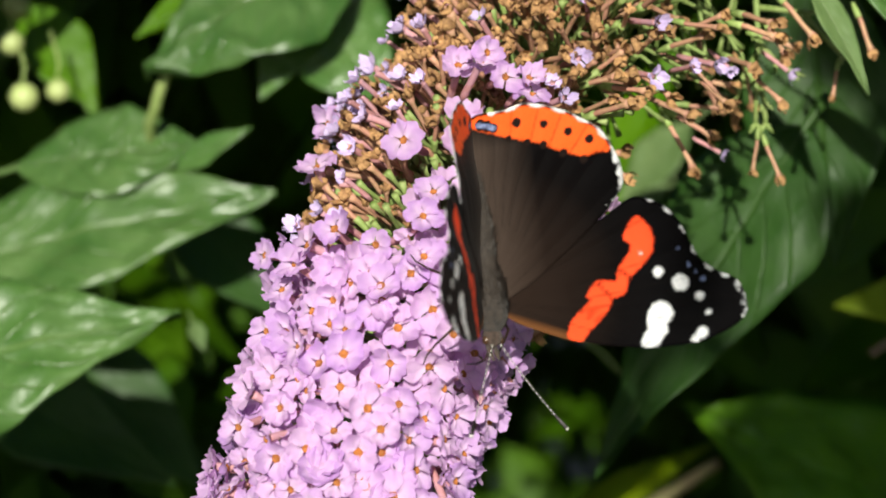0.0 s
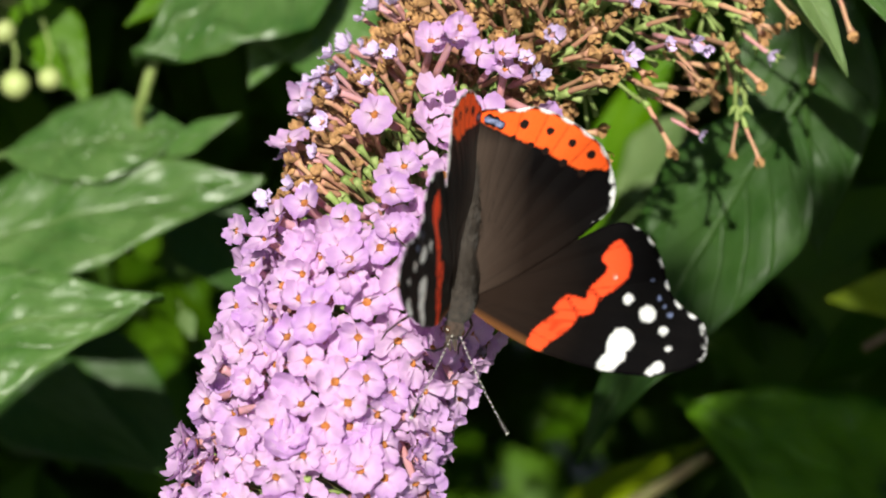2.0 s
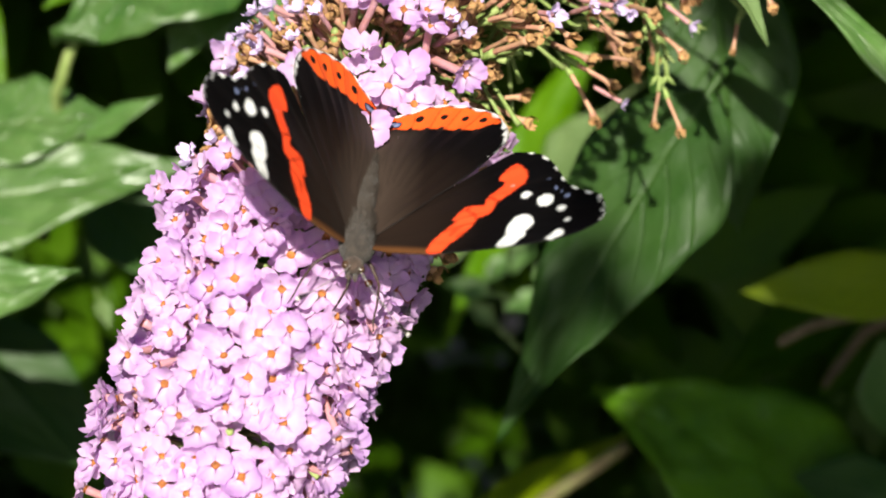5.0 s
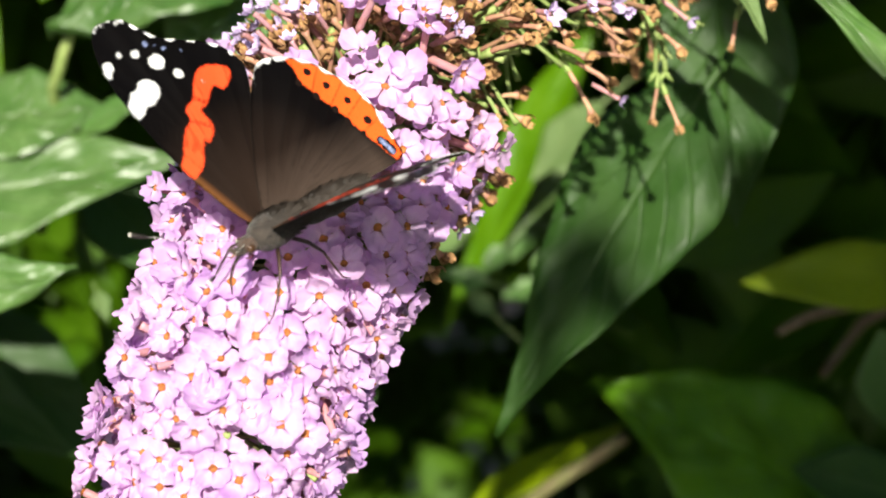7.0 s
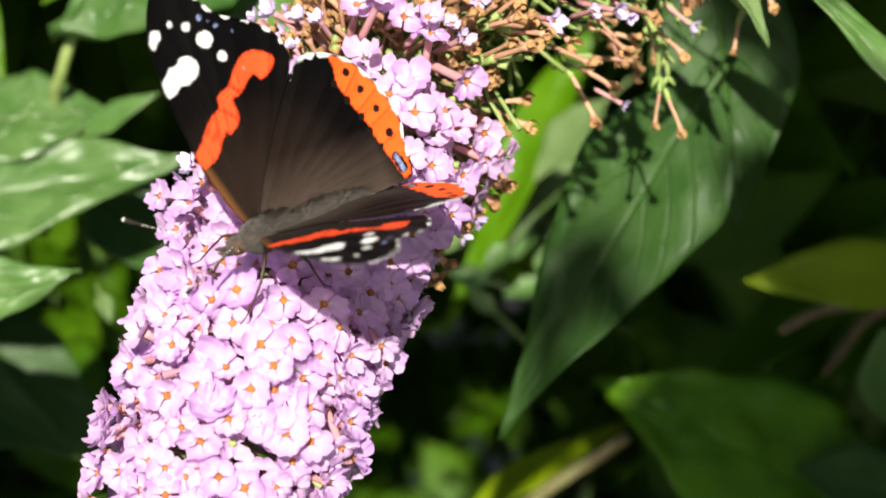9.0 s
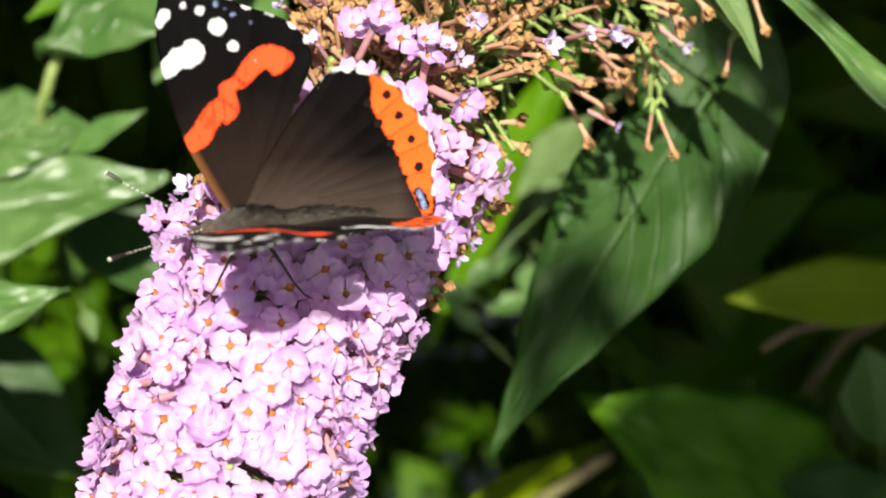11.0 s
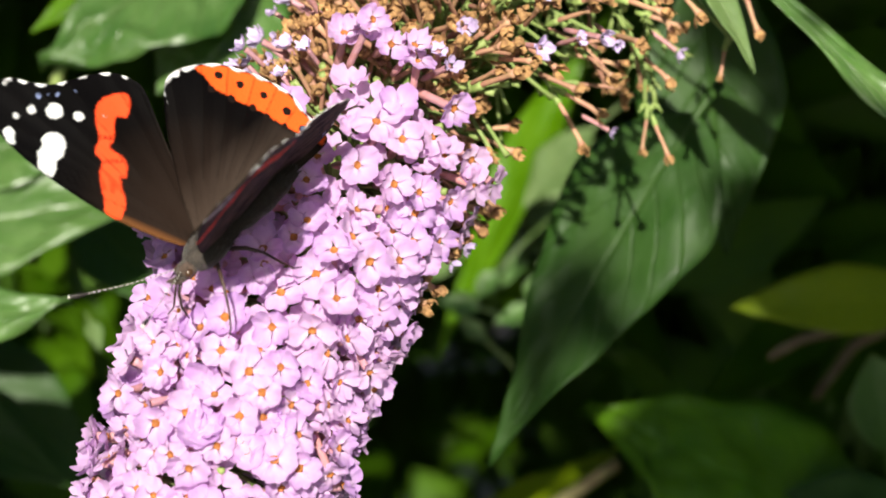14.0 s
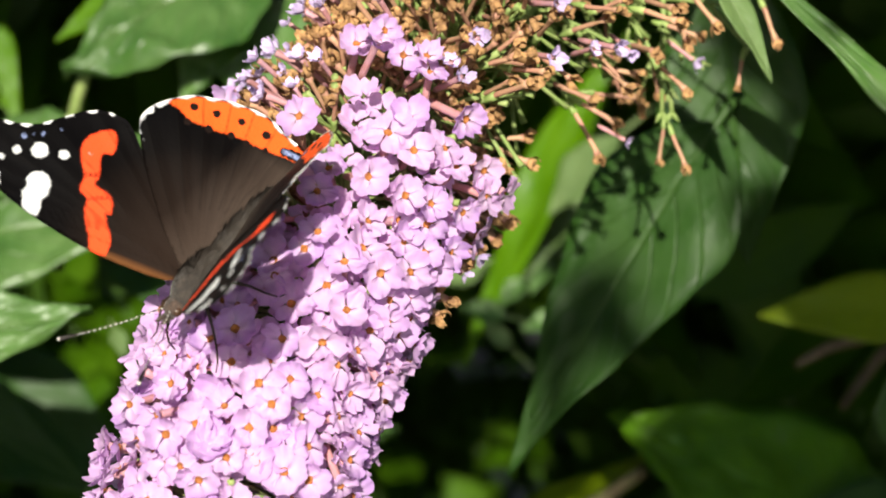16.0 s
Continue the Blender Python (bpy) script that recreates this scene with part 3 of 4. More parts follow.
def undergrowth():
    low = thing("undergrowth_shrub", Matrix.Translation((0.1, 0.75, 0.0)), "shaded low shrub with dark green and yellowing leaves", "shrub")
    stem(low, [(60, 900, -1350), (90, 700, -600), (150, 560, -130), (175, 530, -50), (165, 530, -10)], 7, 2.5, M_WOOD)
    leaf(low, (148.0, 478.5, -104.0), (40.5, 489.9, -42.5), 62, (-0.1, -0.8, 0.9), M_LEAF_C, "broad crinkled green leaf in half shade", curl=0.10, fold=0.12, widest=0.58, point=0.5, wave=0.03, seed=21, puff=0.03)
    leaf(low, (141.0, 470.0, -80.0), (95.5, 470.0, -67.0), 25, (-0.1, -0.9, 0.7), M_LEAF_E, "", curl=0.08, fold=0.1, widest=0.6, point=0.3, seed=26)
    leaf(low, (157.5, 516.1, -13.1), (87.6, 510.5, -15.8), 24, (0.0, -1, 0.5), M_LEAF_Y, "yellowing leaf in the shade", curl=0.08, fold=0.1, widest=0.5, point=0.4, seed=22)
    leaf(low, (2.1, 574.2, -99.5), (61.9, 584.1, -67.0), 19, (-0.3, -0.7, 1), M_LEAF_Y, "long yellow-green blade", curl=0.1, fold=0.15, seed=23)
    leaf(low, (133.5, 500.0, -60.0), (126.0, 492.0, -29.0), 23, (-0.1, -0.8, 0.9), M_LEAF_A, "pale green leaf catching the light", curl=0.12, widest=0.6, point=0.2, seed=24)
    leaf(low, (-58.0, 634.3, -70.6), (-29.0, 629.2, -62.6), 22, (0.1, -0.8, 0.8), M_LEAF_A, "", curl=0.15, seed=25)
    # the bush's darker leaf colour stands in for shade on these three
    leaf(low, (-171.9, 479.0, -32.4), (-107.7, 471.6, -64.9), 32, (0.2, -1, 0.4), M_LEAF_E, "", curl=0.1, seed=29)
    leaf(low, (-107.2, 478.4, 15.8), (-74.6, 474.3, -18.0), 26, (0.3, -1, 0.3), M_LEAF_E, "", curl=0.1, seed=30)
    leaf(low, (-160.8, 523.6, -25.1), (-105.5, 518.5, -75.0), 34, (0.3, -1, 0.2), M_LEAF_E, "", curl=0.1, seed=31)
    leaf(low, (-102, 470, -17.0), (-98, 466, -25.5), 5, (0.3, -1, 0.3), M_LEAF_P, "small dry pale leaf", curl=0.2, seed=33, stalk=0.2)
    # far leaves that catch the sun between the flower and the shrub
    for k, (x, y, z, length, width, turn) in enumerate(((-6, 640, -3, 25.5, 15.3, 200), (15, 632, 15, 23.8, 13.5, 150), (25, 640, -3, 20.4, 11.6, 250), (40, 636, 18, 22.1, 11.7, 215), (3, 568, -16, 17.0, 9.5, 170), (13, 572, -10, 14.0, 7.5, 230), (8, 566, -24, 13.0, 7.0, 140), (26, 640, -23, 17.0, 9.0, 200), (34, 642, -14, 15.0, 9.0, 260), (40, 646, -27, 15.0, 8.0, 160))):
        a = radians(turn)
        d = Vector((math.cos(a), 0.15, math.sin(a))) * length * 0.5
        c = Vector((x, y, z))
        leaf(low, c - d, c + d, width, (0.1 * (k % 3 - 1), -1, 0.55), M_LEAF_A if k % 3 else M_LEAF_P, "", curl=0.1, seed=60 + k)
    stem(low, [(170, 530, -25), (140, 540, -22), (117, 545, -27.5), (106, 543, -33.5)], 2.0, 1.4, M_WOOD, "twig", "dry brown twig")
    stem(low, [(165, 530, -12), (135, 548, -30), (129, 548, -38), (121, 545, -47.5)], 2.0, 1.4, M_WOOD, "twig", "dry brown twig")
    stem(low, [(90, 700, -190), (12, 512, -92), (29.6, 505, -77.5), (52, 500, -62)], 2.6, 2.0, M_GREENWOOD, "twig", "green twig tinged with brown")


# ---- the flower panicle ----
AXIS = [(-52.5, 242, -82), (-42.5, 246, -55), (-33.2, 249.8, -28), (-28, 255, -10), (-20.5, 262.4, 8), (-11, 273, 24), (4, 284, 40), (22, 295, 54), (46, 305, 66)]
GIRTH = [7, 15.5, 20.0, 20.8, 22.8, 24.5, 28, 30, 28]
# open flowers as measures along the axis and degrees round it
LOWER = [(2.38, -56), (2.3, -32), (2.34, -13), (2.12, -55), (2.42, 4), (2.5, 15), (2.48, 31), (2.74, 34), (3.16, 46), (2.24, -7), (2.32, 11), (2.32, 27), (2.1, -16), (2.2, 16), (2.16, 5), (2, -29), (2.4, 46), (2.04, -6), (2, -19), (2.04, 8), (2.16, 32), (2.1, 24), (2, -10), (1.86, -31), (1.98, 0), (2, 12), (2, 23), (2, 36), (1.84, -10), (1.86, -79), (1.72, -79), (1.76, -58), (2.74, 55), (2.36, 64), (2.18, 65), (2.88, 81), (3.42, 47), (3.24, 27), (3.14, 25), (2.74, -11), (2.74, -32), (2.86, 23), (3.08, 5)]
UPPER = [(4.3, 7), (4.5, 10), (4.84, -17), (4.82, -26), (4.88, -8), (4.86, 4), (4.76, 25), (4.46, 28), (4.44, 37), (4.68, 49), (4.54, 58), (4.02, 43), (4.02, 25), (4.1, 37), (4.46, 82), (3.78, 19), (3.6, 22), (3.8, 37), (3.84, 61), (3.62, 43), (4.3, 19), (4.7, 61), (4.32, 58), (4.06, 67), (3.84, 49), (3.98, 9), (3.9, 30), (3.54, 3), (3.42, 1), (3.44, 17), (3.5, 32), (3.18, -5), (3.28, 16), (3.26, 26)]
OUTER = [(3.26, -7), (3.54, -18), (3.42, -24), (3.3, -51), (3.56, 6), (3.76, -4), (4.14, -24), (3.96, -6), (3.4, -83), (3.16, -83), (3.38, -40), (3.54, -35), (3.42, -46), (3.94, -61), (2.66, -29), (2.52, -9), (2.32, -33), (4, -85), (4.42, -84), (2.76, -8), (3.1, -6), (4.88, -27), (4.94, -18), (4.94, -1)]


SINGLE = [(50.1, 300, 33.6, -0.19, 0, -0.98), (56.9, 300, 41.8, 0.35, 0, -0.93), (41.8, 297, 37.8, 0.78, 0, -0.62), (35.9, 301, 20.4, -0.07, 0, -1), (40.5, 301, 19.3, 0.3, 0, -0.95), (24, 292, 20.8, 0.38, 0, -0.92), (29.1, 292, 23.2, 0.87, 0, -0.5), (11.4, 280, 18.9, 0.9, -0.2, -0.4), (10.7, 280, 23, 1, -0.1, 0), (31, 295, 31.3, 1, 0, 0.05), (31, 295, 35.3, 0.97, 0, -0.2), (31.5, 295, 40.3, 0.98, 0, 0.15), (42.5, 297, 42.3, 0.93, 0, -0.35), (27, 291, 26.5, 0.85, 0, -0.5)]


def along(t, rows=AXIS):
    i = min(max(int(t), 0), len(rows) - 2)
    u = t - i
    a, b, c, d = (Vector(rows[min(max(k, 0), len(rows) - 1)]) for k in (i - 1, i, i + 1, i + 2))
    return 0.5 * (2 * b + (c - a) * u + (2 * a - 5 * b + 4 * c - d) * u * u + (3 * b - a - 3 * c + d) * u ** 3)


def girth(t):
    i = min(max(int(t), 0), len(GIRTH) - 2)
    return GIRTH[i] + (GIRTH[i + 1] - GIRTH[i]) * (t - i)


def round_axis(t, angle):
    """The axis point, the way out at that angle, and the way along, in site millimetres."""
    way = (along(min(t + 0.03, 7.99)) - along(max(t - 0.03, 0.0))).normalized()
    a = Vector((0, -1, 0))
    a = (a - way * a.dot(way)).normalized()
    b = way.cross(a)
    g = radians(angle)
    return along(t), a * math.cos(g) + b * math.sin(g), way


def corolla_mesh(seed, size=3.35, cup=0.12, mat=None, name="floret"):
    """Four round lobes with ruffled margins; x and y across, z outward, millimetres."""
    rng = random.Random(seed)
    verts, faces, reach = [], [], []
    nr, na = 7, 10
    for k in range(4):
        mid = k * math.pi / 2 + rng.uniform(-0.16, 0.16)
        long = size * rng.uniform(0.84, 1.14)
        wide = size * rng.uniform(0.47, 0.62)
        lift = cup + rng.uniform(-0.26, 0.26)
        roll = rng.uniform(-0.15, 0.75)
        twist = rng.uniform(-0.35, 0.35)
        notch = rng.uniform(0.02, 0.16)
        o = rng.uniform(0, 90)
        at = len(verts)
        ca, sa = math.cos(mid), math.sin(mid)
        for i in range(nr + 1):
            f = i / nr
            for j in range(na + 1):
                s = j / na * 2 - 1
                # lobe outline: narrow at the throat, broad and round at the end, often notched, with an uneven margin
                w = 0.50 + (wide - 0.50) * math.sin(min(f * 1.3, 1.0) * math.pi / 2) ** 1.5
                end = long * (1 - 0.34 * abs(s) ** 2.6 - notch * math.exp(-(s * 4) ** 2))
                end *= 1 + 0.10 * noise.noise(Vector((s * 3.6 + o, 7.7, k * 2.0))) + 0.05 * noise.noise(Vector((s * 9.0 + o, 1.7, k * 5.0)))
                r = 0.54 + (end - 0.54) * f
                y = s * w * (1 - 0.10 * max(f - 0.7, 0) * abs(s))
                ruff = 0.95 * f * f * noise.noise(Vector((s * 2.2 + o, f * 1.5, k * 3.1))) + 0.30 * f ** 3 * noise.noise(Vector((s * 6.0 + o, f * 3.0, k * 1.3)))
                z = lift * r * f - roll * f ** 3 * long * 0.5 + ruff + 0.34 * wide * s * s * (1 - 0.7 * f) + twist * y * f
                verts.append((r * ca - y * sa, r * sa + y * ca, z + 0.12))
                reach.append(f)
        n = na + 1
        for i in range(nr):
            for j in range(na):
                p = at + i * n + j
                faces.append((p, p + 1, p + n + 1, p + n))
    return mesh_of(name, scaled(verts), faces, [mat or M_PETAL], attrs={"reach": reach})


def throat_mesh():
    verts, faces = [], []
    rows = [(0.03, -0.16), (0.25, -0.11), (0.42, 0.05), (0.52, 0.14), (0.60, 0.12), (0.64, 0.0)]
    n = 12
    for r, z in rows:
        for k in range(n):
            a = 2 * math.pi * k / n
            verts.append((r * math.cos(a), r * math.sin(a), z))
    for i in range(len(rows) - 1):
        for k in range(n):
            j = (k + 1) % n
            faces.append((i * n + k, i * n + j, (i + 1) * n + j, (i + 1) * n + k))
    return mesh_of("throat", scaled(verts), faces, [M_THROAT])


def tube_mesh(length, mat):
    v, f = tube(scaled([(0, 0, -0.35), (0, 0, -0.9), (0.1, 0, -length * 0.4), (0.25, 0.1, -length * 0.8), (0.4, 0.1, -length)]), [x * MM for x in (0.72, 0.66, 0.60, 0.66, 0.45)], 8)
    return mesh_of("tube", v, f, [mat])


def bud_mesh(seed, mat):
    """A half-closed, crumpled lilac flower end on z."""
    rng = random.Random(seed)
    return corolla_mesh(seed, rng.uniform(2.0, 2.5), rng.uniform(0.75, 1.5), mat, "bud")


def withered_mesh(seed, length):
    """A spent flower: a thin faded tube that widens to a curled brown crumple of four dry lobes."""
    rng = random.Random(seed)
    bend = rng.uniform(-1.5, 1.5)
    pts = [(bend, 0, -length), (bend * 0.6, 0.2, -length * 0.7), (bend * 0.2, 0, -length * 0.3), (0.05, 0, -1.0), (0, 0, 0.1)]
    v, f = tube(pts, [0.32, 0.44, 0.40, 0.46, 0.74], 8)
    index = [0] * len(f)
    cv, cf = tube([(bend * 1.1, 0, -length - 1.4), (bend, 0, -length - 0.4), (bend * 0.9, 0.05, -length + 0.9), (bend * 0.8, 0.1, -length + 1.6)], [0.26, 0.52, 0.62, 0.66], 8)
    f += [tuple(i + len(v) for i in q) for q in cf]
    v += cv
    index += [2] * len(cf)
    for k in range(4):
        a0 = k * math.pi / 2 + rng.uniform(-0.3, 0.3)
        reach = rng.uniform(1.5, 2.8)
        w = rng.uniform(0.5, 1.0)
        turn = rng.uniform(1.0, 4.4)
        rows, cols = 7, 4
        at = len(v)
        # the lobe leaves the mouth of the tube outward and rolls up or in
        r, z, way = 0.55, 0.0, rng.uniform(0.3, 1.2)
        for i in range(rows + 1):
            g = i / rows
            half = w * (0.75 + 0.45 * math.sin(math.pi * g)) * (1 - 0.45 * g)
            for j in range(cols + 1):
                q = j / cols * 2 - 1
                c = 0.28 * noise.noise(Vector((g * 2.2 + seed, q * 1.4, k * 4.0)))
                y = q * half
                v.append((r * math.cos(a0) - y * math.sin(a0), r * math.sin(a0) + y * math.cos(a0), z + c + 0.30 * q * q))
            r += reach / rows * math.cos(way)
            z += reach / rows * math.sin(way)
            way += turn / rows
        n = cols + 1
        for i in range(rows):
            for j in range(cols):
                p = at + i * n + j
                f.append((p, p + 1, p + n + 1, p + n))
                index.append(1)
    return mesh_of("withered_floret", scaled(v), f, [M_OLDTUBE, M_WITHER, M_STALK], index)


def facing(place, out, rng, spin=None):
    """A pose at place with z along out, turned about it by chance."""
    z = Vector(out).normalized()
    x = z.orthogonal().normalized()
    a = rng.uniform(0, 2 * math.pi) if spin is None else spin
    x = x * math.cos(a) + z.cross(x) * math.sin(a)
    y = z.cross(x)
    m = Matrix((x, y, z)).transposed().to_4x4()
    m.translation = Vector(place) * MM
    return m


def flower_panicle():
    rng = random.Random(7)
    top = thing("flower_panicle", SITE @ Matrix.Translation(Vector(AXIS[-1]) * MM), "drooping lilac butterfly bush panicle, its older base withered brown", "flower")
    here = Matrix.Translation(-Vector(AXIS[-1]) * MM)
    pts = [along(8 * i / 60) for i in range(61)]
    v, f = tube([(p - Vector(AXIS[-1])) * MM for p in pts], [(0.7 + 1.5 * i / 60) * MM for i in range(61)], 9)
    piece("stem", mesh_of("stem", v, f, [M_STALK]), top, None, "ribbed green flower stem")

    corollas = [corolla_mesh(100 + i, rng.uniform(2.75, 3.35), rng.uniform(0.22, 0.85)) for i in range(32)]
    throat, pipe = throat_mesh(), tube_mesh(8.5, M_TUBE)
    taken = []

    def bloom(t, angle, lift=0.0, size=1.0):
        c, out, way = round_axis(t, angle)
        p = c + out * (girth(t) + lift)
        face = out + Vector((0, -0.25, -0.05)) + Vector((rng.uniform(-1, 1), rng.uniform(-1, 1), rng.uniform(-1, 1))) * 0.52
        m = here @ facing(p, face, rng) @ Matrix.Scale(size, 4)
        ob = piece("floret", rng.choice(corollas), top, m)
        piece("throat", throat, ob)
        piece("tube", pipe, ob)
        taken.append(p)

    for t, a in LOWER + OUTER:
        bloom(t, a, rng.uniform(-3.2, 1.6) + (0.8 if t < 1.9 and a < -60 else 0.0), rng.uniform(0.92, 1.14))
    for t, a in UPPER:
        bloom(t, a, rng.uniform(-2.4, 0.6) + (1.4 if t > 4.8 else 0.0), rng.uniform(0.95, 1.16))
    for k in range(9):
        bloom(rng.uniform(1.35, 1.95), rng.uniform(-88, -66), rng.uniform(-0.5, 1.5))
    # the rest of the fresh part, filled in wherever there is room
    tries = 0
    while len(taken) < 299 and tries < 30000:
        tries += 1
        t, a = rng.uniform(1.0, 3.75), rng.uniform(-118, 118)
        if t > 3.45 and a < -10 or 2.8 < t < 3.2 and -15 < a < 30:
            continue
        c, out, way = round_axis(t, a)
        p = c + out * girth(t)
        if min((p - q).length for q in taken) < 3.55:
            continue
        bloom(t, a, rng.uniform(-4.0, -0.6), rng.uniform(0.85, 1.10))

    # flowers of a deeper layer, seen only between the others
    verts, faces, reach = [], [], []
    deep = []
    for k in range(14000):
        if len(deep) > 430:
            break
        t, a = rng.uniform(0.2, 4.6), rng.uniform(-180, 180)
        if t > 3.5 and (a < -12 or a > 75):
            continue
        c, out, way = round_axis(t, a)
        lift = rng.uniform(-6.5, -3.2) if abs(a) < 118 and t > 1.0 else rng.uniform(-2.5, 0.5)
        p = c + out * (girth(t) + lift)
        if deep and min((p - q).length for q in deep) < 3.9:
            continue
        deep.append(p)
        face = out + Vector((rng.uniform(-1, 1), rng.uniform(-1, 1), rng.uniform(-1, 1))) * 0.5
        m = here @ facing(p, face, rng)
        me = rng.choice(corollas)
        n = len(verts)
        verts += [m @ q.co for q in me.vertices]
        faces += [tuple(i + n for i in q.vertices) for q in me.polygons]
        reach += [0.7] * len(me.vertices)
    tagged(piece("floret_rest", mesh_of("floret_rest", verts, faces, [M_PETAL], attrs={"reach": reach}), top, None, "lilac florets deeper in the panicle"), kind="stuff")

    # half-open and fading flowers at the border of the withered part
    buds = [bud_mesh(200 + i, M_DULL) for i in range(6)]
    pipe_old = tube_mesh(9.5, M_TUBE)
    for k in range(190):
        t, a = rng.choice((rng.uniform(3.4, 6.4), rng.uniform(3.4, 4.9))), rng.uniform(-125, 100)
        if t < 5.05 and -32 < a < 90:
            continue
        c, out, way = round_axis(t, a)
        p = c + out * (girth(t) + rng.uniform(-3.0, 1.5))
        if p.z < 28 and p.x > 8 or min((p - q).length for q in taken) < 3.2:
            continue
        taken.append(p)
        face = out - way * 0.1 + Vector((rng.uniform(-1, 1), rng.uniform(-1, 1), rng.uniform(-1, 1))) * 0.25
        ob = piece("bud", rng.choice(buds), top, here @ facing(p, face, rng) @ Matrix.Scale(rng.uniform(0.55, 0.95), 4), "crumpled lilac flower")
        piece("tube", pipe_old, ob)

    spent = [withered_mesh(300 + i, 7.5 + 0.4 * (i % 6)) for i in range(16)]
    # the last flowers on the side that has shed most of them: place of the head, way of the tube
    for k, (x, y, z, dx, dy, dz) in enumerate(SINGLE):
        m = here @ facing((x, y, z), (dx, dy, dz), rng) @ Matrix.Scale(0.78 if k in (0, 3, 4) else rng.uniform(0.95, 1.1), 4)
        if k in (2, 6):
            ob = piece("bud", buds[k % 6], top, m @ Matrix.Scale(0.6, 4), "crumpled lilac flower")
            piece("tube", pipe_old, ob)
        else:
            piece("withered_floret", spent[k], top, m)
        taken.append(Vector((x, y, z)))
    parts = []
    for path in ([(36, 301, 62), (37, 302, 46), (36.6, 301.5, 37), (36.4, 301, 29)], [(36.8, 302, 38), (38, 301.5, 33), (38.2, 301, 29)], [(37, 302, 42), (34, 300, 37), (32.5, 299, 33)], [(37, 302, 44), (40, 301, 40), (43, 300, 38)], [(37.0, 302, 50), (45, 302, 49), (51.5, 300, 41)]):
        n = len(path)
        parts.append(tube([Vector(q) - Vector(AXIS[-1]) for q in path], [0.62 - 0.26 * i / n for i in range(n)], 7))
        for i in range(1, n):
            a, b = Vector(path[i]), Vector(path[i]) - Vector(path[i - 1])
            for side in (-1, 1):
                d = (b.normalized() + Vector((side * 0.6, -0.2, 0.0))).normalized()
                q = a - Vector(AXIS[-1])
                parts.append(tube([q, q + d * 1.0, q + d * 2.4], [0.25, 0.55, 0.08], 6))
    v, f = joined(parts)
    piece("side_branch", mesh_of("side_branch", scaled(v), f, [M_STALK]), top, None, "bare green side branch with small bracts")
    made = 0
    while made < 270:
        t, a = rng.uniform(3.7, 7.4), rng.uniform(-125, 115)
        if t < 4.6 and -12 < a < 90 or t < 5.05 and -32 < a < 90:
            continue
        c, out, way = round_axis(t, a)
        p = c + out * (girth(t) + rng.uniform(-6.5, 0.3 if a > -10 else -1.0))
        # thin out towards the side that has shed its flowers
        if p.x > 16 and rng.random() < (0.62 if p.x < 26 else 0.85) or p.z < 29 and p.x > 8:
            continue
        if p.z > 60 or min((p - q).length for q in taken) < 2.0:
            continue
        taken.append(p)
        face = out + way * rng.uniform(-0.25, 0.25) + Vector((rng.uniform(-1, 1), rng.uniform(-1, 1), rng.uniform(-1, 1))) * 0.32
        piece("withered_floret", rng.choice(spent), top, here @ facing(p, face, rng) @ Matrix.Scale(rng.uniform(0.9, 1.2), 4))
        made += 1

    # spent flowers of the deeper layers
    verts, faces, index = [], [], []
    for k in range(700):
        t, a = rng.uniform(3.9, 7.9), rng.uniform(-180, 180)
        if t < 5.0 and -15 < a < 95:
            continue
        c, out, way = round_axis(t, a)
        p = c + out * (girth(t) + rng.uniform(-15.0, -5.0))
        if p.z > 64 or p.x > 10 and rng.random() < 0.8 or p.x > 30 or p.z < 32 and p.x > 6:
            continue
        face = out + way * rng.uniform(-0.3, 0.3) + Vector((rng.uniform(-1, 1), rng.uniform(-1, 1), rng.uniform(-1, 1))) * 0.4
        m = here @ facing(p, face, rng) @ Matrix.Scale(rng.uniform(0.8, 1.1), 4)
        me = rng.choice(spent)
        n = len(verts)
        verts += [m @ q.co for q in me.vertices]
        faces += [tuple(i + n for i in q.vertices) for q in me.polygons]
        index += [q.material_index for q in me.polygons]
    tagged(piece("withered_rest", mesh_of("withered_rest", verts, faces, [M_OLDTUBE, M_WITHER, M_STALK], index), top, None, "withered brown florets deeper in the panicle"), kind="stuff")

    # branched green flower stalks and calyxes inside the panicle
    parts = []
    for k in range(760):
        t, a = rng.uniform(0.3, 7.8), rng.uniform(-180, 180)
        c, out, way = round_axis(t, a)
        d = (out + way * rng.uniform(-0.3, 0.2) + Vector((rng.uniform(-1, 1), rng.uniform(-1, 1), rng.uniform(-1, 1))) * 0.25).normalized()
        reach = girth(t) * rng.uniform(0.5, 0.78)
        q = c - Vector(AXIS[-1])
        tip = c + d * reach
        if tip.z > 64 or tip.z < 22 and tip.x > 10 and t > 4.2 or tip.x > 12 and rng.random() < 0.62 or tip.x > 34:
            continue
        parts.append(tube([q, q + d * reach * 0.5 + way * 0.6, q + d * reach, q + d * (reach + 2.2)], [0.42, 0.34, 0.38, 0.62], 6))
    v, f = joined(parts)
    tagged(piece("stalk_rest", mesh_of("stalk_rest", scaled(v), f, [M_STALK]), top, None, "branching green flower stalks"), kind="stuff")


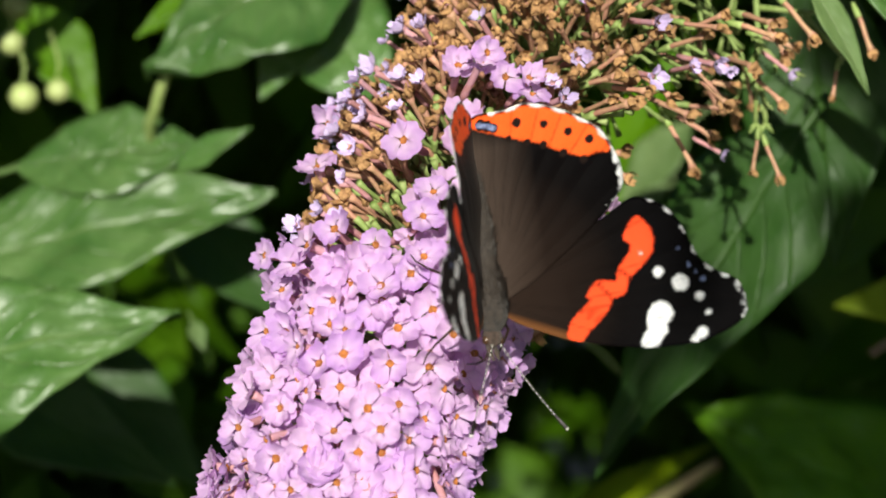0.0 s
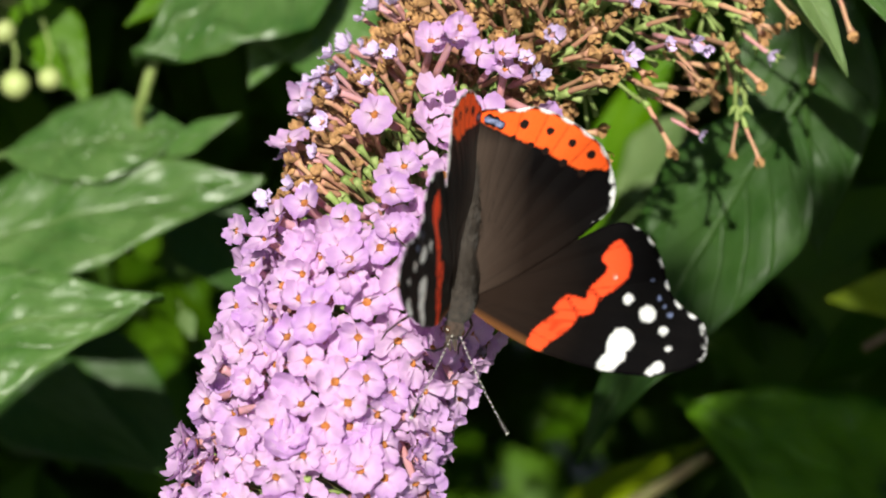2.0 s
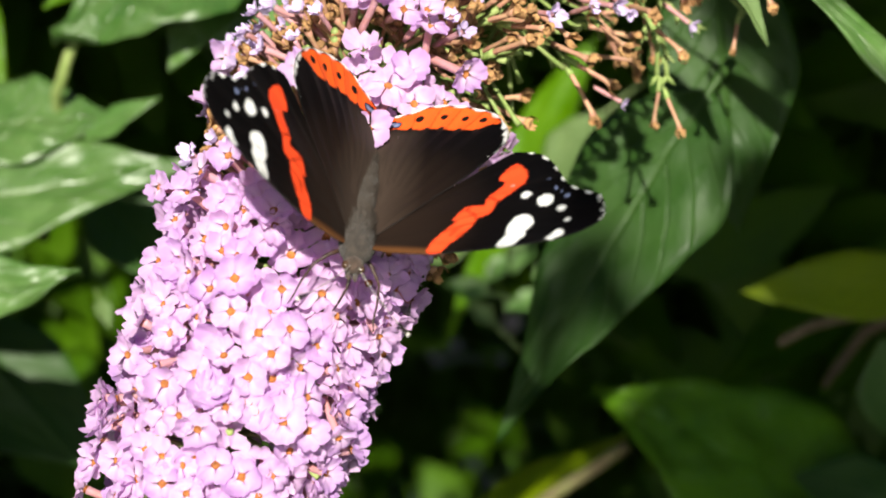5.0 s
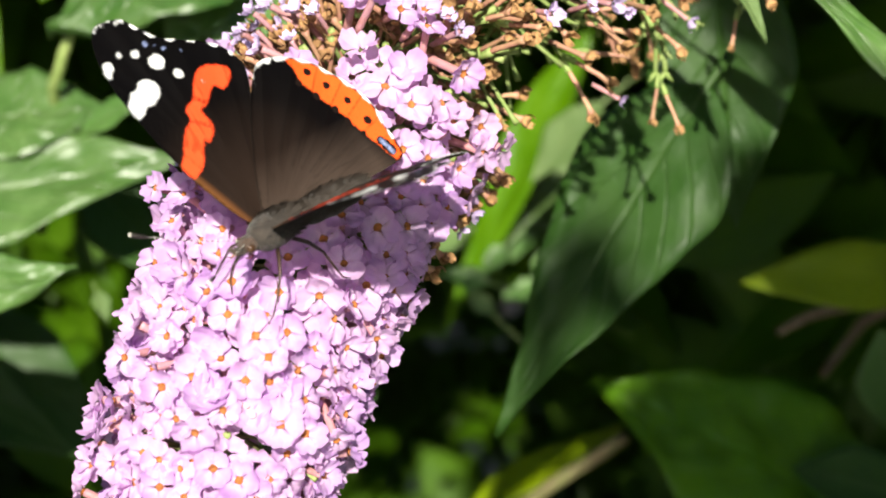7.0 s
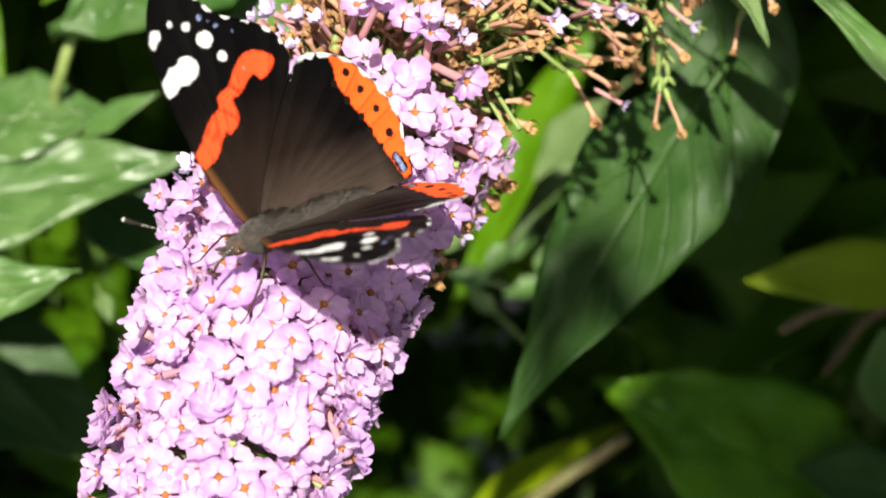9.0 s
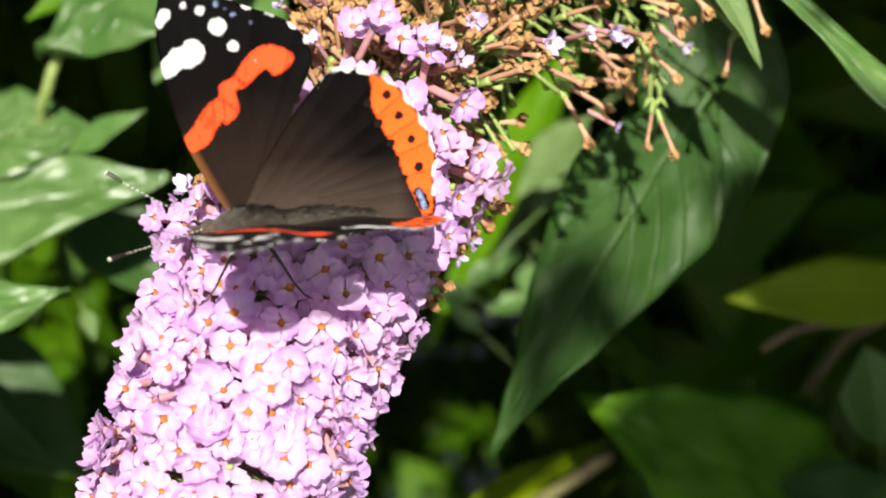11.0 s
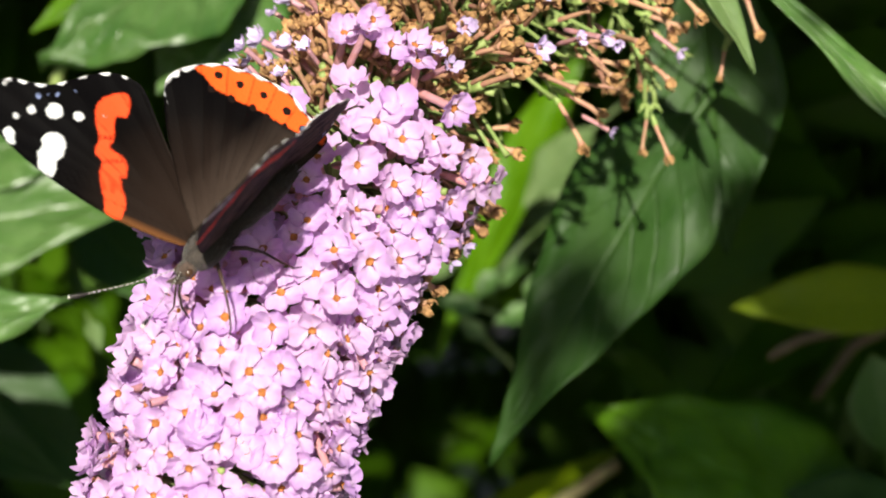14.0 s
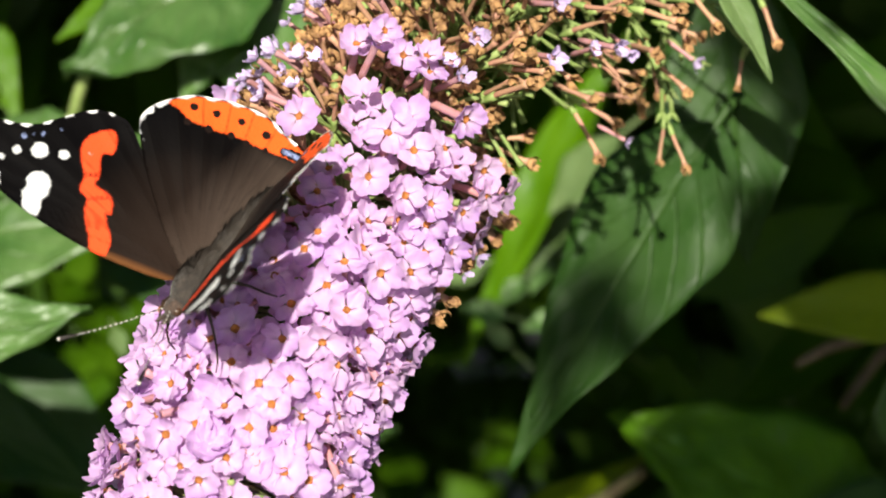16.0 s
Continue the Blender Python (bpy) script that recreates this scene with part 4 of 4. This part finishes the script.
# ---- the butterfly ----
BUG = 0.958 * MM      # its measures below, in metres
FORE = [(0.3, 3.4), (0.6, 6.6), (2.8, 8.2), (5.2, 9.3), (10.6, 11.4), (17, 12.9), (23, 13.7), (28.6, 13.6), (32.5, 12.5), (35.1, 11.0), (35.8, 9.0), (35.0, 5.9), (32.3, 4.2), (30.2, 2.3), (28.8, -0.6), (27.4, -3.5), (25.5, -5.8), (23.0, -7.0), (20.3, -6.9), (12, -2.6), (4, 1.2)]
HIND = [(-0.4, 4.6), (3.5, 3.6), (7.2, 1.9), (14.8, -3.0), (19.9, -7.3), (21.0, -9.3), (20.8, -11.8), (19.7, -14.6), (18.3, -17.1), (16.2, -18.9), (13.2, -20.9), (9.6, -22.5), (7.0, -23.1), (4.0, -22.7), (1.0, -22.9), (-1.4, -22.4), (-1.9, -18.8), (-1.9, -10), (-1.8, 1)]
BAND = [(22.0, -4.6), (20.4, -3.6), (19.6, -1.8), (20.6, -0.4), (18.5, 2.5), (18.1, 4.0), (15.3, 3.7), (13.5, 5.7), (14.1, 6.3), (11.0, 8.5), (10.0, 11.0), (11.9, 11.7), (13.5, 10.3), (16.2, 8.2), (17.4, 6.4), (19.3, 5.8), (20.0, 4.0), (22.5, 1.9), (23.7, 0.1), (23.6, -2.4)]
PATCH = [(22.9, 7.9), (24.4, 7.5), (25.6, 8.6), (25.5, 9.9), (24.6, 10.7), (24.7, 11.6), (23.9, 12.5), (22.9, 13.6), (21.0, 13.4), (21.1, 12.0), (22.0, 11.0), (21.9, 9.6)]
DOTS = [(27.2, 5.3, 1.15), (24.3, 3.5, 0.75), (29.6, 7.4, 0.6), (30.5, 9.6, 0.42), (29.4, 12.3, 0.8), (28.4, 13.1, 0.6), (34.9, 7.0, 0.30), (35.4, 9.0, 0.28), (35.1, 10.6, 0.25), (21.85, 0.55, 0.22)]
FRINGE = [(24.0, -6.9, 0.6), (26.3, -5.0, 0.7), (28.4, -2.2, 0.75), (29.7, 1.0, 0.7), (31.4, 3.5, 0.75), (33.4, 4.9, 0.6), (35.0, 6.2, 0.45), (35.7, 8.0, 0.45), (35.6, 10.0, 0.4)]
HEM = [(-2, -21.4), (0.2, -20.4), (4.1, -18.7), (9.2, -16.8), (12.5, -14.9), (15.8, -13.5), (17.5, -13.9), (19.2, -13.6), (21.5, -14.2), (21.5, -24.5), (-2.5, -24.5)]
PEPPER = [(5.9, -20.5, 0.72), (10.0, -19.5, 0.64), (13.5, -17.7, 0.66), (16.6, -16.0, 0.7), (7.2, -17.3, 0.6), (9.6, -16.5, 0.65), (12.6, -14.7, 0.7), (15.6, -13.2, 0.65), (4.4, -18.5, 0.5), (0.2, -21.3, 0.9), (1.2, -20.9, 0.9), (2.2, -20.4, 0.75)]


def inside_distance(points, poly):
    """Distance to a polygon's edge, negative inside it."""
    p = np.asarray(points)
    q = np.asarray(poly, dtype=float)
    d = np.full(len(p), 1e9)
    ins = np.zeros(len(p), dtype=bool)
    for a, b in zip(q, np.roll(q, -1, axis=0)):
        e, w = b - a, p - a
        h = np.clip((w @ e) / (e @ e), 0, 1)
        d = np.minimum(d, np.linalg.norm(w - h[:, None] * e, axis=1))
        cross = ((a[1] <= p[:, 1]) != (b[1] <= p[:, 1]))
        with np.errstate(divide="ignore", invalid="ignore"):
            xs = a[0] + (p[:, 1] - a[1]) * (b[0] - a[0]) / (b[1] - a[1])
        ins ^= cross & (p[:, 0] < xs)
    return np.where(ins, -d, d)


def dots_distance(points, dots):
    p = np.asarray(points)
    return np.min([np.hypot(p[:, 0] - x, p[:, 1] - y) - r for x, y, r in dots], axis=0)


def segments_distance(points, rows):
    p = np.asarray(points)
    best = np.full(len(p), 9.0)
    for a, b in rows:
        a, b = np.array(a, float), np.array(b, float)
        e, w = b - a, p - a
        h = np.clip((w @ e) / (e @ e), 0, 1)
        best = np.minimum(best, np.linalg.norm(w - h[:, None] * e, axis=1))
    return best


def smooth_outline(rows, steps=5):
    out = []
    n = len(rows)
    for i in range(n):
        a, b, c, d = (np.array(rows[(i + k) % n], float) for k in (-1, 0, 1, 2))
        for s in range(steps):
            u = s / steps
            out.append(0.5 * (2 * b + (c - a) * u + (2 * a - 5 * b + 4 * c - d) * u * u + (3 * b - a - 3 * c + d) * u ** 3))
    return np.array(out)


def wing_mesh(kind, mirror):
    """Upper and lower face of a wing with a rim; the marks are kept as distance fields."""
    from mathutils.geometry import delaunay_2d_cdt
    rows = FORE if kind == "forewing" else HIND
    edge = smooth_outline(rows)
    # scalloped outer margin
    lo, hi = edge.min(0), edge.max(0)
    step = 0.5
    gx, gy = np.meshgrid(np.arange(lo[0], hi[0], step), np.arange(lo[1], hi[1], step))
    grid = np.stack([gx.ravel(), gy.ravel()], 1)
    grid = grid[inside_distance(grid, edge) < -0.22]
    pts = np.concatenate([edge, grid])
    n = len(edge)
    got = delaunay_2d_cdt([Vector(p) for p in pts], [(i, (i + 1) % n) for i in range(n)], [], 1, 1e-5)
    p2 = np.array([(v.x, v.y) for v in got[0]])
    tris = [tuple(f) for f in got[2]]
    outer = inside_distance(p2, edge)
    fore = kind == "forewing"
    root = np.hypot(p2[:, 0], p2[:, 1] - 4.0)
    far = np.full(len(p2), 9.0)
    ray = np.arctan2(p2[:, 1] - 4.0, p2[:, 0] + 2.0)
    f = {"root": root, "ray": ray, "inner": np.full(len(p2), 99.0) if fore else p2[:, 0] + 1.9 + np.clip((-17.5 - p2[:, 1]) * 2.0, 0, 9), "hind": np.full(len(p2), 0.0 if fore else 1.0)}
    if fore:
        f["band"] = inside_distance(p2, smooth_outline(BAND))
        breaks = segments_distance(p2, [((14.4, 3.0), (18.0, 7.0)), ((18.3, 2.0), (21.0, 4.6))])
        f["band"] = np.maximum(f["band"], 0.20 - breaks)
        white = np.minimum(inside_distance(p2, smooth_outline(PATCH)), dots_distance(p2, DOTS))
        f["white"] = np.minimum(white, dots_distance(p2, FRINGE) + np.maximum(0, -outer - 0.5) * 2)
        f["black"], f["blue"] = far, dots_distance(p2, [(28.6, 3.0, 0.34), (30.3, 5.2, 0.4), (27.3, 0.6, 0.25), (29.4, 4.0, 0.25)])
        f["costal"] = np.where(p2[:, 0] < 13, p2[:, 1] - np.interp(p2[:, 0], [0, 5, 11, 17], [6.2, 8.2, 10.6, 12.2]), -9.0)
        ribs = [((1, 5.5), (22, 13.4)), ((1, 5), (30, 11)), ((12, 7), (34.5, 8)), ((12, 6), (31.5, 4.6)), ((12, 7.5), (27.5, 13.4)), ((13, 8.5), (24.0, 13.6)), ((12, 4), (29, 0.5)), ((1, 4), (25.5, -5.2)), ((1, 3.6), (21, -6.5))]
    else:
        f["band"] = np.maximum(inside_distance(p2, HEM), outer + 0.35)
        hem = np.abs(np.sin(np.arctan2(p2[:, 1] + 4, p2[:, 0] - 2) * 17.0))
        f["white"] = np.where((p2[:, 1] < -6), -outer + 0.10 - 0.62 * hem ** 1.5, 9.0)
        f["white"] = np.where(p2[:, 0] < 1.5, 9.0, f["white"])
        f["white"] = np.minimum(f["white"], dots_distance(p2, [(20.9, -10.4, 0.8), (20.5, -12.4, 0.7)]))
        f["black"], f["blue"] = dots_distance(p2, PEPPER), segments_distance(p2, [((-0.2, -21.3), (0.6, -21.1)), ((1.2, -20.9), (2.3, -20.4))]) - 0.38
        f["costal"] = far * -1
        ribs = [((2, 3), (20.5, -9)), ((6, -2), (19.2, -14.5)), ((5, -4), (16.5, -18)), ((4, -5), (13, -20.5)), ((3, -6), (9.6, -22)), ((2, -6), (5.5, -22.6)), ((1, -4), (2.4, -22.4))]
    f["vein"] = segments_distance(p2, ribs)
    # gentle relief: raised veins, dished cells
    z = 0.9 * np.sin(np.clip(root / 34.0, 0, 1) * math.pi) - 0.10 * np.clip(f["vein"], 0, 1.6) + 0.25 * np.sin(p2[:, 1] * 0.45)
    z = z * np.clip(root / 6.0, 0, 1) + (0.0 if fore else 0.35)
    shift = 4.0 if fore else 0.0
    sign = -1.0 if mirror else 1.0
    top = [(sign * x, y - shift, h + 0.05) for (x, y), h in zip(p2, z)]
    low = [(sign * x, y - shift, h - 0.05) for (x, y), h in zip(p2, z)]
    m = len(p2)
    up = [t if not mirror else t[::-1] for t in tris]
    faces = up + [tuple(i + m for i in t[::-1]) for t in up]
    index = [0] * len(up) + [1] * len(up)
    for i in range(n):
        j = (i + 1) % n
        faces.append((j, i, i + m, j + m) if not mirror else (i, j, j + m, i + m))
        index.append(0)
    return mesh_of(kind, scaled(top + low, BUG), faces, [M_WING, M_UNDER], index, attrs={k: np.concatenate([a, a]) for k, a in f.items()})


def limb(points, r, sides=7):
    return tube(scaled(points, BUG), [x * BUG for x in r], sides)


def butterfly():
    bug = thing("butterfly", Matrix(), "dark brown butterfly with orange-red bands and white spots, feeding", "butterfly")
    v, f = blob((0, 4.0, 0.1), (2.7, 5.2, 2.6), 14, 18, lambda g: 1 + 0.12 * math.sin(6 * g))
    piece("thorax", mesh_of("thorax", scaled(v, BUG), f, [M_FUR]), bug, None, "furry grey-brown thorax")
    rng = random.Random(5)
    verts, faces = [], []
    for k in range(2600):
        g, b = rng.uniform(0.05, 0.95), rng.uniform(-0.15, math.pi + 0.15)
        a = math.pi * g
        out = Vector((math.sin(a) * math.cos(b), math.cos(a) * 0.6, math.sin(a) * math.sin(b)))
        p = Vector((2.6 * math.sin(a) * math.cos(b), 3.6 + 5.4 * math.cos(a), 0.1 + 2.5 * math.sin(a) * math.sin(b)))
        d = (out * 0.55 + Vector((rng.uniform(-0.4, 0.4), -0.9, rng.uniform(-0.3, 0.3)))).normalized() * rng.uniform(0.6, 1.4)
        w = d.cross(out).normalized() * 0.045
        n = len(verts)
        verts += [p - w, p + w, p + d * 0.6 + w * 0.6 + out * 0.12, p + d, p + d * 0.6 - w * 0.6 + out * 0.12]
        faces.append((n, n + 1, n + 2, n + 3, n + 4))
    for k in range(2200):
        g, b = rng.uniform(0.04, 0.8), rng.uniform(-0.1, math.pi + 0.1)
        a = math.pi * g
        out = Vector((math.sin(a) * math.cos(b), math.cos(a) * 0.25, math.sin(a) * math.sin(b)))
        p = Vector((2.45 * math.sin(a) * math.cos(b), -6.6 + 8.6 * math.cos(a), 0.1 + 2.15 * math.sin(a) * math.sin(b)))
        d = (out * 0.35 + Vector((rng.uniform(-0.35, 0.35), -0.9, rng.uniform(-0.2, 0.2)))).normalized() * rng.uniform(0.7, 1.7)
        w = d.cross(out).normalized() * 0.04
        n = len(verts)
        verts += [p - w, p + w, p + d * 0.6 + w * 0.6 + out * 0.10, p + d, p + d * 0.6 - w * 0.6 + out * 0.10]
        faces.append((n, n + 1, n + 2, n + 3, n + 4))
    tagged(piece("fur", mesh_of("fur", scaled(verts, BUG), faces, [M_HAIR]), bug, None, "soft grey-brown hairs"), kind="stuff")
    v, f = blob((0, -6.6, 0.1), (2.5, 8.6, 2.2), 26, 16, lambda g: 1 + 0.05 * math.sin(40 * g))
    piece("abdomen", mesh_of("abdomen", scaled(v, BUG), f, [M_FUR2]), bug, None, "dark brown segmented abdomen")
    v, f = blob((0, 9.4, -0.3), (1.55, 1.6, 1.4), 10, 14)
    head = piece("head", mesh_of("head", scaled(v, BUG), f, [M_FACE]), bug, None, "furry brown head")
    for s in (-1, 1):
        v, f = blob((s * 1.2, 9.9, -0.2), (0.52, 0.7, 0.72), 8, 12)
        piece("eye", mesh_of("eye", scaled(v, BUG), f, [M_EYE]), head, None, "dark brown eye")
        v, f = limb([(s * 0.5, 10.6, -0.8), (s * 0.55, 11.8, -0.5), (s * 0.45, 12.9, 0.1)], [0.45, 0.42, 0.15])
        piece("palp", mesh_of("palp", v, f, [M_FACE]), head)
        rows = [(s * (0.6 + 6.6 * g + 0.8 * g * g), 10.6 + 13.2 * g, 0.6 + 2.2 * g + 1.2 * g * g) for g in [i / 40 for i in range(41)]]
        v, f = limb(rows, [0.07 if i < 33 else 0.07 + 0.26 * math.sin((i - 32) / 8 * math.pi * 0.72) for i in range(41)], 7)
        feeler = mesh_of("antenna", v, f, [M_ANT], attrs={"along": [i // 7 * 0.5 if i // 7 < 33 else (0.0 if i // 7 < 40 else 0.5) for i in range(len(v))]})
        piece("antenna", feeler, head, None, "thin antenna banded black and white with a pale-tipped club")
    v, f = limb([(0, 11.0, -1.2), (0, 12.2, -2.6), (0.2, 12.6, -5.0), (0.3, 12.2, -7.5)], [0.28, 0.22, 0.18, 0.12])
    piece("proboscis", mesh_of("proboscis", v, f, [M_LEG]), head, None, "thin dark feeding tube")
    for s in (-1, 1):
        for y0, y1, y2 in ((5.0, 8.0, 10.5), (2.2, -0.5, -3.5)):
            v, f = limb([(s * 1.2, y0, -1.8), (s * 3.2, (y0 + y1) / 2, -2.2), (s * 5.0, y1, -3.6), (s * 5.8, (y1 + y2) / 2, -6.4), (s * 6.2, y2, -8.8), (s * 6.6, y2 + 1.2 * (1 if y2 > 0 else -1), -9.4)], [0.34, 0.32, 0.22, 0.17, 0.13, 0.09])
            piece("leg", mesh_of("leg", v, f, [M_LEG]), bug, None, "thin dark jointed leg")
    wings = {}
    for side in (-1, 1):
        for kind in ("forewing", "hindwing"):
            label = "black forewing with a red-orange band and white spots" if kind == "forewing" else "brown hindwing with an orange hem and dark dots"
            wings[kind, side] = piece(kind, wing_mesh(kind, side < 0), bug, None, label)
    return bug, wings


ground()
foliage("hedge_foliage", 10500, hedge_back, "dense shaded hedge of dark green leaves", M_FAR, 41)
foliage("hedge_rear", 3200, hedge_rear, "dark green leaves deep inside the hedge", M_FAR, 42)
foliage("bush_crown", 12000, shade_canopy, "added leaf mass overhead, out of view, that shades the background", M_FAR, 43, (0.03, 0.055))
foliage("hedge_top", 2600, hedge_top, "added leaf mass above the view that keeps sky light off the hedge", M_FAR, 45)
foliage("hedge_side", 3600, hedge_side, "added leaf mass at both sides, out of view, that cuts stray light", M_FAR, 46)
foliage("hedge_foot", 3000, hedge_foot, "added low leaf mass, out of view, that blocks light from the ground", M_FAR, 47)
foliage("garden_bushes", 15000, bushes, "dense rounded garden bushes of dark green leaves", M_FAR, 48, (0.06, 0.11))
crown_props()
butterfly_bush()
berry_shrub()
undergrowth()
flower_panicle()
bug, wings = butterfly()


def motions():
    FLIGHT = [
        (0, pose(-0.01094, -0.00344, 1.30738, -59.8, -11.1, -148.8)),
        (0.5, pose(-0.01200, 0.00074, 1.30778, -39.1, -15.0, -154.1)),
        (1, pose(-0.01243, 0.00140, 1.30769, -34.6, -15.1, -155.8)),
        (1.5, pose(-0.01193, 0.00040, 1.30695, -43.4, -19.8, -151.2)),
        (2, pose(-0.00969, -0.00336, 1.30466, -64.6, -21.8, -151.7)),
        (2.5, pose(-0.01051, 0.00223, 1.30495, -43.8, -32.5, -153.0)),
        (3, pose(-0.01198, 0.00143, 1.30374, -36.8, -40.8, -169.3)),
        (3.5, pose(-0.01158, 0.00013, 1.30252, -44.0, -30.2, -157.4)),
        (4, pose(-0.01230, -0.00020, 1.30296, -39.5, -34.7, -159.4)),
        (6.5, pose(-0.01902, 0.00135, 1.30062, -15.4, 6.6, 151.5)),
        (7, pose(-0.02179, -0.00313, 1.30405, -7.3, -10.7, 140.1)),
        (7.5, pose(-0.02073, -0.00056, 1.30242, -13.3, -8.4, 142.5)),
        (8, pose(-0.02161, -0.00035, 1.30230, -11.6, -14.9, 144.8)),
        (10.5, pose(-0.02433, -0.00110, 1.30688, 3.0, -30.2, 101.6)),
        (11, pose(-0.02477, -0.00194, 1.30736, 0.5, -30.7, 99.5)),
        (11.5, pose(-0.02649, 0.00032, 1.30626, -9.4, -25.6, 118.2)),
        (12, pose(-0.02695, -0.00069, 1.30697, -27.2, -15.7, 131.9)),
        (12.5, pose(-0.02965, 0.00343, 1.30682, -23.6, -3.5, 143.6)),
        (13, pose(-0.02916, 0.00262, 1.30691, -23.3, -3.7, 143.1)),
        (13.5, pose(-0.02784, -0.00120, 1.30685, -34.4, -5.0, 141.7)),
        (14, pose(-0.03029, 0.00054, 1.30665, -23.6, -0.9, 139.5)),
        (14.5, pose(-0.03495, 0.00067, 1.30399, -30.3, 0.9, 137.0)),
        (15, pose(-0.03297, 0.00012, 1.30517, -25.6, -7.8, 142.2)),
        (15.5, pose(-0.03297, 0.00040, 1.30495, -22.5, -10.0, 142.9)),
        (16, pose(-0.03363, -0.00034, 1.30387, -29.5, -10.3, 145.2)),
    ]
    # seconds, lift, lean and forewing swing in degrees
    LEFT = [
        (0, 56.9, -1.4, 1.9),
        (0.5, 55.6, 0.8, 2.3),
        (1, 49.5, -0.7, 2.9),
        (1.5, 53.9, -0.9, 3.2),
        (2, 57.6, -1.3, 2.3),
        (2.5, 64.3, -1.5, 1.9),
        (3, 65.4, -4.2, 0.3),
        (3.5, 59.7, -5.3, 1.9),
        (4, 61.8, -3.1, 0.9),
        (6.5, 10.4, 4.8, 6.9),
        (7, 37.0, 6.5, 1.0),
        (7.5, 25.7, 4.4, 8.2),
        (8, 29.9, 5.4, 8.7),
        (10.5, 47.5, 1.6, -2.0),
        (11, 46.6, 1.2, -1.5),
        (11.5, 43.5, -0.8, -1.0),
        (12, 40.8, 1.2, -0.0),
        (12.5, 43.6, -2.3, -4.6),
        (13, 40.9, 0.5, -7.8),
        (13.5, 38.4, 1.1, 0.2),
        (14, 44.8, 0.0, 0.0),
        (14.5, 42.3, -0.4, 2.5),
        (15, 42.5, -2.8, 4.2),
        (15.5, 44.5, -2.7, 3.7),
        (16, 47.5, -3.9, 5.3),
    ]
    # seconds, lift, lean and forewing swing in degrees
    RIGHT = [
        (0, 51.2, -2.1, -4.0),
        (0.5, 45.0, -1.6, -0.4),
        (1, 39.6, -2.7, 0.9),
        (1.5, 36.8, -3.6, -0.2),
        (2, 49.3, -2.0, -2.2),
        (2.5, 42.2, -4.0, -0.3),
        (3, 35.9, -1.4, 6.1),
        (3.5, 37.4, -3.2, 3.3),
        (4, 27.7, -1.6, 4.6),
        (6.5, 64.7, -8.0, -6.7),
        (7, 40.5, -1.8, 1.0),
        (7.5, 50.9, -7.9, -5.5),
        (8, 47.6, -5.9, -4.3),
        (10.5, 48.4, 1.9, 4.8),
        (11, 56.2, 0.1, 4.5),
        (11.5, 43.5, 3.3, 4.6),
        (12, 47.3, 4.5, 4.6),
        (12.5, 43.1, 0.9, 5.7),
        (13, 43.4, 2.3, 5.8),
        (13.5, 52.3, 3.0, 4.5),
        (14, 49.9, 2.1, 5.8),
        (14.5, 37.0, -1.4, 5.3),
        (15, 39.7, 0.8, 1.0),
        (15.5, 37.5, 0.3, 1.6),
        (16, 35.1, 2.7, 1.1),
    ]
    walk(bug, FLIGHT)
    for side, rows in ((-1, LEFT), (1, RIGHT)):
        fore, hind = [], []
        for t, lift, lean, swing in rows:
            turn = Matrix.Rotation(radians(lean), 4, "X") @ Matrix.Rotation(radians(-lift * side), 4, "Y")
            root = Matrix.Translation((side * 1.6 * BUG, 0, 1.0 * BUG))
            hind.append((t, root @ turn))
            fore.append((t, root @ turn @ Matrix.Translation((0, 4 * BUG, 0)) @ Matrix.Rotation(radians(swing * side), 4, "Z")))
        walk(wings["forewing", side], fore)
        walk(wings["hindwing", side], hind)


motions()
